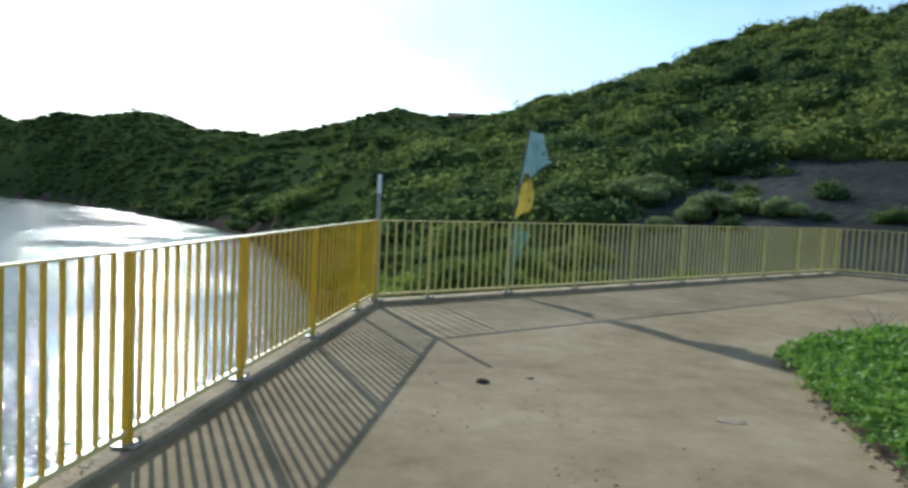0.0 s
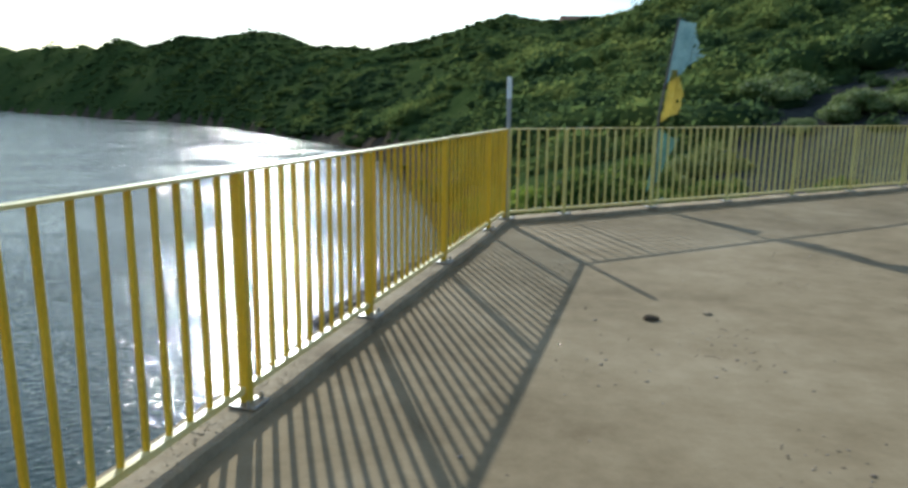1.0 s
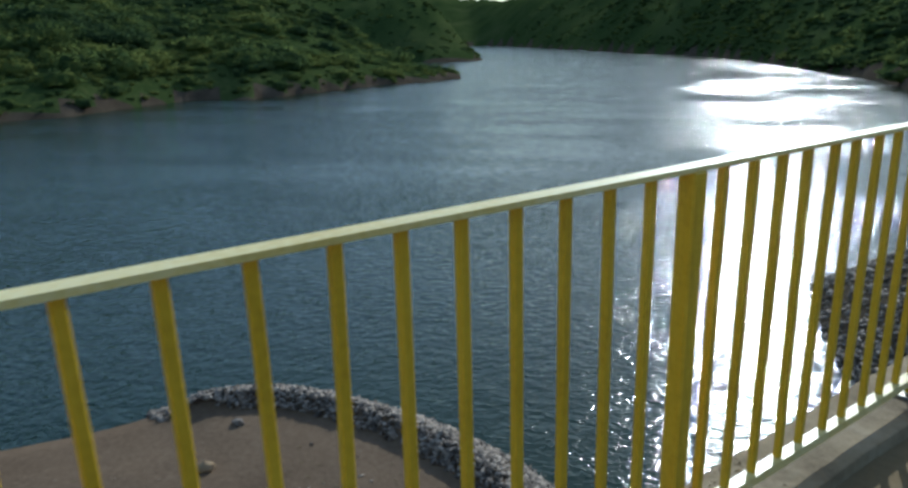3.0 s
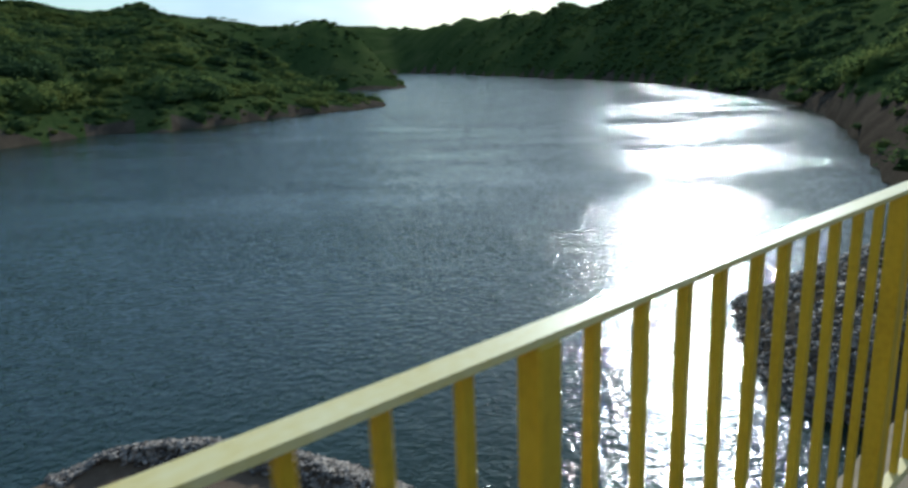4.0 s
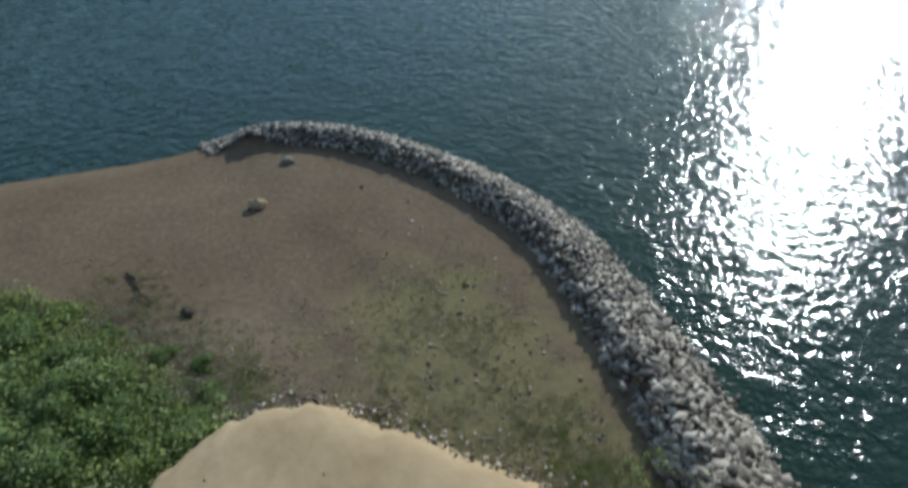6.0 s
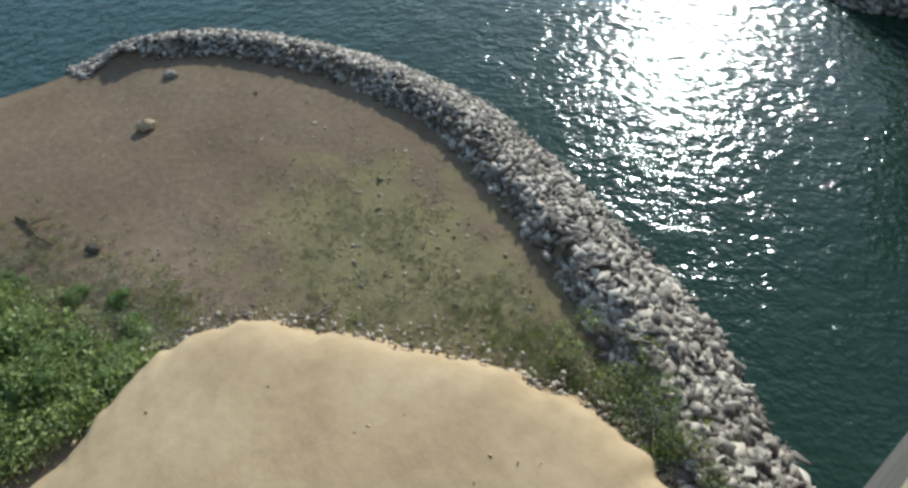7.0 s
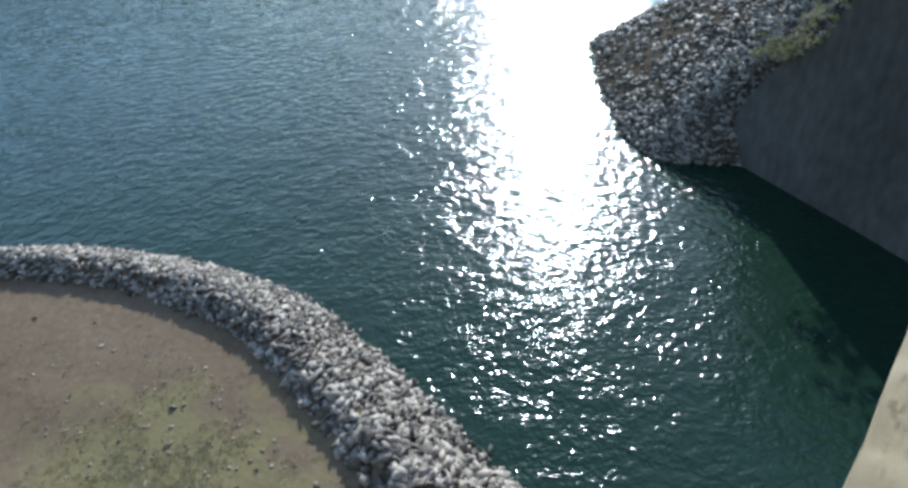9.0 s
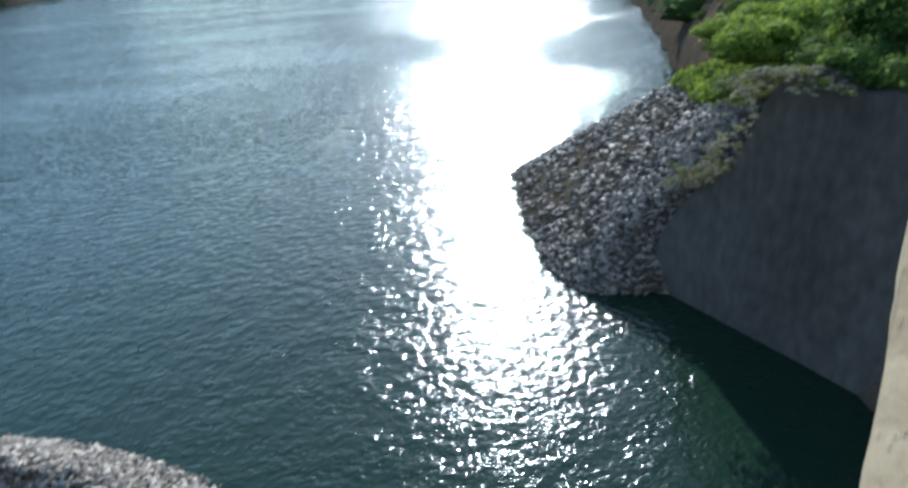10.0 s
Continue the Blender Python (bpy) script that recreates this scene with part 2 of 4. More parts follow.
M_GRAVEL = material("brown_gravel", [(0.085, 0.060, 0.042), (0.20, 0.150, 0.108), (0.38, 0.31, 0.235)], 3.0, 0.9, 0.3, 20, random_by="island")
M_DRY = material("dry_wood", [(0.10, 0.075, 0.05), (0.18, 0.14, 0.10), (0.30, 0.25, 0.19)], 3, 0.9, 0.3, 30)
M_FLAG = material("faded_blue_cloth", [(0.13, 0.23, 0.25), (0.20, 0.31, 0.33), (0.28, 0.38, 0.39)], 4, 0.85, 0.2, 40, trans=0.35, bump_dist=0.004)
M_FLAG_Y = material("faded_yellow_cloth", [(0.38, 0.31, 0.05), (0.54, 0.45, 0.12)], 4, 0.85, 0.2, 40, trans=0.35, bump_dist=0.004)
M_FLAG_G = material("faded_green_cloth", [(0.10, 0.22, 0.19), (0.20, 0.33, 0.29)], 4, 0.85, 0.2, 40, trans=0.3, bump_dist=0.004)
M_POLE = material("weathered_pole", [(0.07, 0.06, 0.05), (0.14, 0.12, 0.10)], 5, 0.7, 0.2, 40)
M_PIPE = material("grey_pipe", [(0.25, 0.25, 0.25), (0.35, 0.35, 0.34)], 5, 0.5, 0.1, 40)
M_WHITE = material("white_paint", [(0.70, 0.70, 0.68), (0.80, 0.80, 0.78)], 4, 0.5, 0.1, 30)
M_SAGE = material("sage_weeds", [(0.16, 0.195, 0.045), (0.26, 0.30, 0.085), (0.40, 0.42, 0.19)], 0.9, 0.75, 0.0, 7, random_by="island", trans=0.35, spec=0.1)
M_STRAW = material("grey_straw", [(0.17, 0.15, 0.085), (0.27, 0.24, 0.15), (0.40, 0.36, 0.25)], 0.9, 0.8, 0.0, 7, random_by="island", trans=0.3, spec=0.1)
M_ROOF = material("clay_roof", [(0.20, 0.09, 0.05), (0.30, 0.13, 0.08)], 2, 0.9, 0.2, 20)


# ---- mesh helpers ----
def mesh_object(name, verts, faces, mat, parent=None, smooth=False):
    me = bpy.data.meshes.new(name)
    me.from_pydata([tuple(v) for v in verts], [], [tuple(f) for f in faces])
    me.materials.append(mat)
    if smooth:
        me.polygons.foreach_set("use_smooth", [True] * len(me.polygons))
    me.update()
    ob = new(name, me)
    if parent:
        ob.parent = parent
    return ob


def part(name, bm, mat, parent, label=""):
    me = bpy.data.meshes.new(name)
    bm.to_mesh(me)
    bm.free()
    me.materials.append(mat)
    ob = new(name, me)
    ob.parent = parent
    if label:
        tagged(ob, label)
    return ob


def box_bm(size, centre=(0, 0, 0), turn=0.0, bevel=0.0, bm=None):
    own = bm is None
    bm = bm or bmesh.new()
    m = Matrix.Translation(centre) @ Matrix.Rotation(turn, 4, "Z") @ Matrix.Diagonal((*size, 1))
    made = bmesh.ops.create_cube(bm, size=1.0, matrix=m)
    if bevel:
        edges = list({e for v in made["verts"] for e in v.link_edges})
        bmesh.ops.bevel(bm, geom=edges, offset=bevel, segments=1, affect="EDGES")
    return bm


def tube_bm(points, radius, sides=8, taper=1.0):
    """A tube along points, narrowing to radius * taper."""
    bm = bmesh.new()
    rings = []
    for i, p in enumerate(points):
        a, b = Vector(points[max(i - 1, 0)]), Vector(points[min(i + 1, len(points) - 1)])
        q = (b - a).to_track_quat("Z", "Y")
        r = radius * (1 + (taper - 1) * i / (len(points) - 1))
        rings.append([bm.verts.new(Vector(p) + q @ Vector((r * math.cos(k * 2 * math.pi / sides), r * math.sin(k * 2 * math.pi / sides), 0))) for k in range(sides)])
    for r0, r1 in zip(rings, rings[1:]):
        for k in range(sides):
            bm.faces.new((r0[k], r0[(k + 1) % sides], r1[(k + 1) % sides], r1[k]))
    bm.faces.new(list(reversed(rings[0])))
    bm.faces.new(rings[-1])
    return bm


def prism(name, outline, z0, z1, mat, parent=None):
    """An upright prism on a counter-clockwise outline."""
    n = len(outline)
    verts = [(x, y, z0) for x, y in outline] + [(x, y, z1) for x, y in outline]
    faces = [tuple(range(n, 2 * n)), tuple(reversed(range(n)))] + [(i, (i + 1) % n, n + (i + 1) % n, n + i) for i in range(n)]
    return mesh_object(name, verts, faces, mat, parent)


def empty(name, at=(0, 0, 0)):
    ob = new(name)
    ob.location = at
    return ob


def ease(t):
    t = np.clip(t, 0, 1)
    return t * t * (3 - 2 * t)


def fbm(x, y, size, octaves=4, seed=0.0):
    v, amp = 0.0, 1.0
    for k in range(octaves):
        v += amp * noise.noise(Vector((x / size + seed, y / size - seed, seed)))
        size, amp = size * 0.5, amp * 0.5
    return v


# ---- lake ----
def build_water():
    radii = [0, 8, 16, 30, 60, 120, 250, 500, 1000, 2000, 3500]
    sides = 64
    verts, faces = [(0, -6, WATER)], []
    for r in radii[1:]:
        verts += [(r * math.cos(2 * math.pi * k / sides), -6 + r * math.sin(2 * math.pi * k / sides), WATER) for k in range(sides)]
    for k in range(sides):
        faces.append((0, 1 + k, 1 + (k + 1) % sides))
    for i in range(len(radii) - 2):
        a, b = 1 + i * sides, 1 + (i + 1) * sides
        faces += [(a + k, b + k, b + (k + 1) % sides, a + (k + 1) % sides) for k in range(sides)]
    tagged(mesh_object("water", verts, faces, M_WATER), "rippled dark green lake water glittering under a low sun", "water", kind="structure")


build_water()

# ---- hills round the lake: shore distance, crest distance and crest angle by bearing from the terrace ----
HUB = (0.0, -6.0)
BEAR = [-180, -120, -70, -45, -25, -10, 0, 8, 13, 16.5, 18.6, 20.2, 23.6, 29.4, 35.8, 40.3, 46, 50, 52.3, 60, 69.5, 70, 74.3, 82, 90, 100, 120, 180]
SHORE = [16, 16, 16, 18, 22, 23, 25, 29, 37, 64, 88, 124, 178, 250, 385, 440, 620, 900, 1000, 1000, 1000, 157, 161, 139, 134, 125, 60, 16]
FOOT = [-0.8, -0.8, -1.0, -1.6, -2.4, -2.6, -2.8, -3.4, -6.5, -10, -10, -10, -10, -10, -10, -10, -10, -10, -10, -10, -10, -10, -10, -10, -10, -10, -6, -0.8]
RB = [-180, -60, -40, -21.5, -18.7, -14.2, -7.4, -1.7, 2.7, 5.8, 7.3, 11.6, 15.5, 19, 22, 27, 32, 36, 40, 45, 50, 53, 56, 69.5, 70, 79, 82, 100, 180]
RE = [3, 12, 14.5, 13.6, 13.0, 11.9, 10.1, 8.1, 6.8, 6.2, 6.0, 6.3, 5.1, 4.5, 4.4, 4.65, 4.85, 4.4, 3.8, 3.3, 2.7, 2.7, 3.0, 3.0, 4.3, 4.7, 4.5, 4.0, 3]
RD = [150, 150, 165, 180, 185, 195, 215, 240, 265, 300, 330, 370, 400, 420, 430, 450, 490, 530, 620, 900, 1150, 1300, 1300, 1300, 310, 270, 260, 220, 150]
# spurs in front of the far ridges: bearings, shore, crest distance, crest angle
SPURS = [
    ([-60, -8, -2, 2.6, 6, 10, 15, 19.5, 23, 26], None, [150] * 10, [10.6, 9.2, 7.4, 5.8, 4.5, 2.7, 0.7, -1.4, -3.4, -6]),
    ([51.1, 51.8, 53.2, 55.2, 57.0, 58.5, 62.6, 70.0], [362, 358, 360, 365, 370, 375, 380, 380], [370, 390, 420, 450, 460, 470, 480, 480], [-2.4, -1.6, -0.4, 1.5, 2.7, 3.3, 3.4, 4.6]),
    ([52.9, 53.4, 56.0, 61.0, 64.6, 69.0, 70.0, 74.3], [212, 208, 198, 184, 170, 158, 157, 161], [216, 218, 226, 245, 262, 290, 300, 310], [-3.4, -2.8, -1.8, 0.3, 2.0, 4.0, 4.2, 4.5]),
]


def land(az, r):
    """The ground's height at bearing az and distance r from the hub."""
    rs, z0 = float(np.interp(az, BEAR, SHORE)), float(np.interp(az, BEAR, FOOT))
    rr = max(float(np.interp(az, RB, RD)), rs + 40)
    zr = 1.5 + rr * math.tan(radians(np.interp(az, RB, RE)))
    x, y = HUB[0] - r * math.sin(radians(az)), HUB[1] + r * math.cos(radians(az))
    t = (r - rs) / (rr - rs)
    bend = float(np.interp(az, [8, 22], [1.35, 0.85]))
    if t <= 0:
        z, inland = max(z0 + (r - rs) * 1.4, -13), 0.0
    else:
        z, inland = z0 + (zr - z0) * (t ** bend if t < 1 else 1 - 0.25 * (t - 1)), r - rs
    for bearings, shore, crest, angle in SPURS:
        if not bearings[0] < az < bearings[-1]:
            continue
        s0 = float(np.interp(az, bearings, shore)) if shore else rs
        s1 = max(float(np.interp(az, bearings, crest)), s0 + (8 if shore else 25))
        f = -10.0 if shore else z0
        top = 1.5 + s1 * math.tan(radians(np.interp(az, bearings, angle)))
        u = (r - s0) / (s1 - s0)
        if u > 0 and top > f:
            v = f + (top - f) * u ** (0.8 if shore else bend) if u < 1 else top - 0.12 * (r - s1)
            if v > z:
                z, inland = v, r - s0
    z += min(1.0, inland / 40) * ((fbm(x, y, 55, 4, 3.1) * 0.012 + (0.22 - abs(fbm(x, y, 70, 2, 9.3))) * 0.024) * min(r, 450) + fbm(x, y, 14, 3, 5.7) * float(np.interp(r, [60, 150, 300], [0.8, 1.7, 0.6])))
    return x, y, z


def bare_shaded_cut(az, x, y, z):
    """Whether the place lies on the bare grey cut, coloured as shaded, at the foot of the hill."""
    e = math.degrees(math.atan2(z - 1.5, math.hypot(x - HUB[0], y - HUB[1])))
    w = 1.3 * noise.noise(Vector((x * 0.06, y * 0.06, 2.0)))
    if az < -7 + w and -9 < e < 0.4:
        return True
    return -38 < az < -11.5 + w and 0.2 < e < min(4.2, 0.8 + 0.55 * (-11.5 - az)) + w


def bank_top(az):
    """Height up to which the shore is bare."""
    return float(np.interp(az, [7, 11, 19, 27], [-8.7, -3.4, -5.0, -8.7]))


def build_ground():
    bearings = [-180 + 4 * k for k in range(30)] + [-60 + 0.75 * k for k in range(150)] + [52.5 + 0.35 * k for k in range(60)] + [73.5 + 0.75 * k for k in range(37)] + [101.5 + 4 * k for k in range(20)]
    steps = 132
    verts, faces = [], []
    for az in bearings:
        for k in range(steps):
            verts.append(land(az, 11.0 * 1.0412 ** k))
        verts.append((HUB[0] - 4000 * math.sin(radians(az)), HUB[1] + 4000 * math.cos(radians(az)), 0.0))
    n, b = steps + 1, len(bearings)
    for i in range(b):
        j = (i + 1) % b
        faces += [(i * n + k + 1, j * n + k + 1, j * n + k, i * n + k) for k in range(n - 1) if max(verts[i * n + k + 1][2], verts[j * n + k + 1][2], verts[i * n + k][2]) > -12.9]
    ob = mesh_object("ground", verts, faces, M_HILL, smooth=True)
    ob.data.materials.append(M_BANK)
    ob.data.materials.append(M_SHADED_CUT)
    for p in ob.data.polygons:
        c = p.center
        if bare_shaded_cut(math.degrees(math.atan2(HUB[0] - c.x, c.y - HUB[1])), c.x, c.y, c.z):
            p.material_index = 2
        if p.center.z < bank_top(math.degrees(math.atan2(HUB[0] - c.x, c.y - HUB[1]))) + 0.9 * noise.noise(p.center * 0.08):
            p.material_index = 1
    tagged(ob, "scrub-covered hills sloping down to a bare lake shore", "ground", kind="structure")


build_ground()


# ---- foliage ----
def ico(sub):
    bm = bmesh.new()
    bmesh.ops.create_icosphere(bm, subdivisions=sub, radius=1.0)
    bm.verts.ensure_lookup_table()
    v = np.array([x.co[:] for x in bm.verts])
    f = np.array([[y.index for y in x.verts] for x in bm.faces])
    bm.free()
    return v, f


def crown_variant(seed, leaves, core=True, leaf=0.22):
    """One bush crown of unit size: a knobbly dark core with leaf sprays standing out of it."""
    g = np.random.default_rng(seed)
    vs, fs, n = [], [], 0
    if core:
        v, f = ico(2)
        k = np.array([0.62 + 0.35 * noise.noise(Vector(p * 1.7) + Vector((seed * 3.1, 0, 0))) + 0.22 * noise.noise(Vector(p * 4.5) + Vector((0, seed * 1.7, 0))) for p in v])
        v = v * k[:, None] * np.array([1, 1, 0.75])
        vs.append(v)
        fs.append(f)
        n += len(v)
    d = g.normal(size=(leaves, 3))
    d[:, 2] = np.abs(d[:, 2]) * 0.9 - 0.25
    d /= np.linalg.norm(d, axis=1)[:, None]
    c = d * g.uniform(0.55, 1.02, (leaves, 1)) * np.array([1, 1, 0.8])
    a, b = g.normal(size=(leaves, 3)), g.normal(size=(leaves, 3))
    a /= np.linalg.norm(a, axis=1)[:, None]
    b -= a * (a * b).sum(1)[:, None]
    b /= np.linalg.norm(b, axis=1)[:, None]
    s = g.uniform(0.5, 1.2, (leaves, 1)) * leaf
    tri = np.stack([c - a * s, c + a * s * 0.6 + b * s * 0.5, c + a * s * 0.3 - b * s * 0.6], 1).reshape(-1, 3)
    vs.append(tri)
    fs.append(np.arange(n, n + 3 * leaves).reshape(-1, 3))
    return np.concatenate(vs), np.concatenate(fs)


def merged(name, variants, places, mat, parent=None, tilt=0.0):
    """One mesh of many copies: places are (x, y, z, size, height, turn, which)."""
    vs, fs, n = [], [], 0
    draw = np.random.default_rng(3)
    tilts = [np.array(Euler((draw.normal(0, tilt), draw.normal(0, tilt), 0)).to_matrix()) for _ in range(60)]
    for x, y, z, s, h, turn, w in places:
        v, f = variants[w]
        c, q = math.cos(turn), math.sin(turn)
        if tilt:
            v = v @ tilts[(w * 7 + len(vs)) % len(tilts)]
        vv = np.stack([v[:, 0] * c - v[:, 1] * q, v[:, 0] * q + v[:, 1] * c, v[:, 2] * h], 1) * s
        vs.append(vv + np.array([x, y, z]))
        fs.append(f + n)
        n += len(v)
    v, f = np.concatenate(vs), np.concatenate(fs)
    me = bpy.data.meshes.new(name)
    me.vertices.add(len(v))
    me.vertices.foreach_set("co", v.ravel())
    me.loops.add(len(f) * 3)
    me.loops.foreach_set("vertex_index", f.ravel().astype(np.int32))
    me.polygons.add(len(f))
    me.polygons.foreach_set("loop_start", np.arange(0, len(f) * 3, 3, dtype=np.int32))
    me.update(calc_edges=True)
    me.materials.append(mat)
    ob = new(name, me)
    if parent:
        ob.parent = parent
    return ob


FAR_CROWNS = [crown_variant(k, 190, True, 0.105) for k in range(6)] + [crown_variant(6 + k, 16, True, 0.16) for k in range(3)]
NEAR_CROWNS = [crown_variant(20 + k, 500, True, 0.13) for k in range(4)]


def build_scrub():
    places = []
    while len(places) < 17500:
        az = rng.uniform(-50, 95)
        rs = float(np.interp(az, BEAR, SHORE))
        rr = max(float(np.interp(az, RB, RD)), rs + 40)
        if 51.3 < az < 70 and rng.random() < 0.85:
            rs, rr = (360, 480) if (az < 53.2 or rng.random() < 0.3) else (float(np.interp(az, SPURS[2][0], SPURS[2][1])), float(np.interp(az, SPURS[2][0], SPURS[2][2])) + 8)
        t = rng.uniform(0.02, 1.10)
        r = rs + t * (rr - rs)
        if r > 900 or (az < 16 and r < 40):
            continue
        patch = noise.noise(Vector((az * 0.3, r * 0.02, 1.0))) + 0.5 * noise.noise(Vector((az * 1.1, r * 0.07, 4.0)))
        if rng.random() > min(1.0, 0.45 + 120 / r) * (0.75 + 0.9 * patch):
            continue
        x, y, z = land(az, r)
        if z < -9.3 or (z < bank_top(az) and rng.random() < 0.8) or (bare_shaded_cut(az, x, y, z) and rng.random() < 0.96):
            continue
        s = rng.uniform(0.55, 1.4) * (0.75 + min(r, 300) / 330) * (2.5 if r < 240 and rng.random() < 0.13 else 1)
        s *= float(np.interp(r, [120, 300, 600], [1.25, 1.45, 1.5]))
        if z < -5 and az > 40:
            if rng.random() < 0.6:
                continue
            s *= 0.6
        h = rng.uniform(0.65, 1.05) * float(np.interp(r, [100, 300, 500], [0.9, 0.55, 0.35]))
        places.append((x, y, z + (0.12 if r < 200 else -0.05) * s * h, s, h, rng.uniform(0, 6.28), int(rng.integers(6)) if r < rng.uniform(200, 320) else 6 + int(rng.integers(3))))
    tagged(merged("hillside_scrub", FAR_CROWNS, places, M_SCRUB), "dense green and olive thorn scrub covering the hills", "scrub", kind="stuff")


build_scrub()


# ---- terrace ----
FLOOR = 0.05
RIGHT_DIR = Vector((1, 1, 0)).normalized()
FAR_CORNER = Vector((8.92, 8.92, 0))
THIRD_DIR = Vector((0.884, -0.468, 0))
FAR_END = FAR_CORNER + THIRD_DIR * 16

floor = prism("floor", [(0.03, -24), (26, -24), (FAR_END.x + 4, FAR_END.y), (FAR_END.x, FAR_END.y), (FAR_CORNER.x, FAR_CORNER.y), (0.03, 0.0)][::1], -0.5, FLOOR, M_SLAB)
tagged(floor, "worn grey-brown concrete terrace floor with faint stains", "floor", kind="structure")


def strip(name, path, inner, outer, z0, z1, mat):
    """A kerb or wall along a path of plan points; inner and outer are offsets to the right and left of its direction."""
    pts = [Vector((x, y)) for x, y in path]
    left, right = [], []
    for i, p in enumerate(pts):
        d0 = (p - pts[i - 1]).normalized() if i else (pts[1] - p).normalized()
        d1 = (pts[i + 1] - p).normalized() if i < len(pts) - 1 else d0
        m = (d0 + d1).normalized()
        nrm = Vector((-m.y, m.x))
        k = 1 / max(0.4, m.dot(d0))
        left.append(p + nrm * outer * k)
        right.append(p - nrm * inner * k)
    n = len(pts)
    verts = [(p.x, p.y, z) for z in (z0, z1) for p in right + left]
    faces = []
    for i in range(n - 1):
        a, b, c, d = i, i + 1, n + i + 1, n + i
        o = 2 * n
        faces += [(a + o, b + o, c + o, d + o), (d, c, b, a), (a, b, b + o, a + o), (c, d, d + o, c + o)]
    faces += [(0, 2 * n, 3 * n, n), (n - 1, 2 * n - 1, 4 * n - 1, 3 * n - 1)]
    return mesh_object(name, verts, faces, mat)


EDGE = [(0, -24), (0, 0), (FAR_CORNER.x, FAR_CORNER.y), (FAR_END.x, FAR_END.y)]


def build_kerb():
    path = []
    for (x0, y0), (x1, y1) in zip(EDGE, EDGE[1:]):
        n = max(2, int(math.hypot(x1 - x0, y1 - y0) / 0.11))
        path += [(x0 + (x1 - x0) * k / n, y0 + (y1 - y0) * k / n) for k in range(n)]
    path.append(EDGE[-1])
    ob = strip("kerb", path, 0.085, 0.17, -0.06, 0.10, M_KERB)
    for v in ob.data.vertices:
        v.co.x += 0.008 * noise.noise(v.co * 3) + 0.006 * noise.noise(v.co * 11)
        v.co.z += 0.006 * noise.noise(v.co * 2 + Vector((4, 0, 0))) + 0.004 * noise.noise(v.co * 9)
    tagged(ob, "low rough concrete kerb along the terrace edge", "kerb", kind="structure")


build_kerb()
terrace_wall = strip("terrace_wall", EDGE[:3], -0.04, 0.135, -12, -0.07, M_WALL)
tagged(terrace_wall, "stained concrete retaining wall under the terrace", "wall", kind="structure")


def build_aggregate():
    """Small stones showing in the weathered top of the kerb by the corner."""
    g = np.random.default_rng(41)
    v, f = ico(1)
    forms = [(v * np.array([1, k, 0.45]), f) for k in (0.6, 0.8, 1.0)]
    rows = []
    for _ in range(1500):
        y, x = g.uniform(-7.0, 0.0), g.uniform(-0.165, 0.075)
        rows.append((x, y, 0.099, g.uniform(0.003, 0.007), 1.0, g.uniform(0, 6.28), int(g.integers(3))))
    tagged(merged("aggregate", forms, rows, M_KERB), "small stones showing in the weathered kerb top", "aggregate", kind="stuff")


build_aggregate()


# ---- railings ----
BAR_GAP = 0.129


def bar_mesh(name, size, mat, bevel=0.003):
    me = bpy.data.meshes.new(name)
    bm = box_bm(size, bevel=bevel)
    bm.to_mesh(me)
    bm.free()
    me.materials.append(mat)
    return me


BAR = bar_mesh("bar", (0.0215, 0.0215, 0.95), M_YELLOW)
BAR_BACKLIT = bar_mesh("bar", (0.024, 0.024, 0.95), M_BACKLIT)
POST = bar_mesh("post", (0.047, 0.047, 1.02), M_YELLOW, 0.005)
POST_BACKLIT = bar_mesh("post", (0.04, 0.04, 1.02), M_BACKLIT, 0.004)
PLATE = bar_mesh("base_plate", (0.13, 0.13, 0.012), M_STEEL, 0.003)


def bolt_mesh():
    me = bpy.data.meshes.new("bolt")
    bm = bmesh.new()
    bmesh.ops.create_cone(bm, cap_ends=True, segments=6, radius1=0.011, radius2=0.010, depth=0.03)
    bm.to_mesh(me)
    bm.free()
    me.materials.append(M_STEEL)
    return me


BOLT = bolt_mesh()


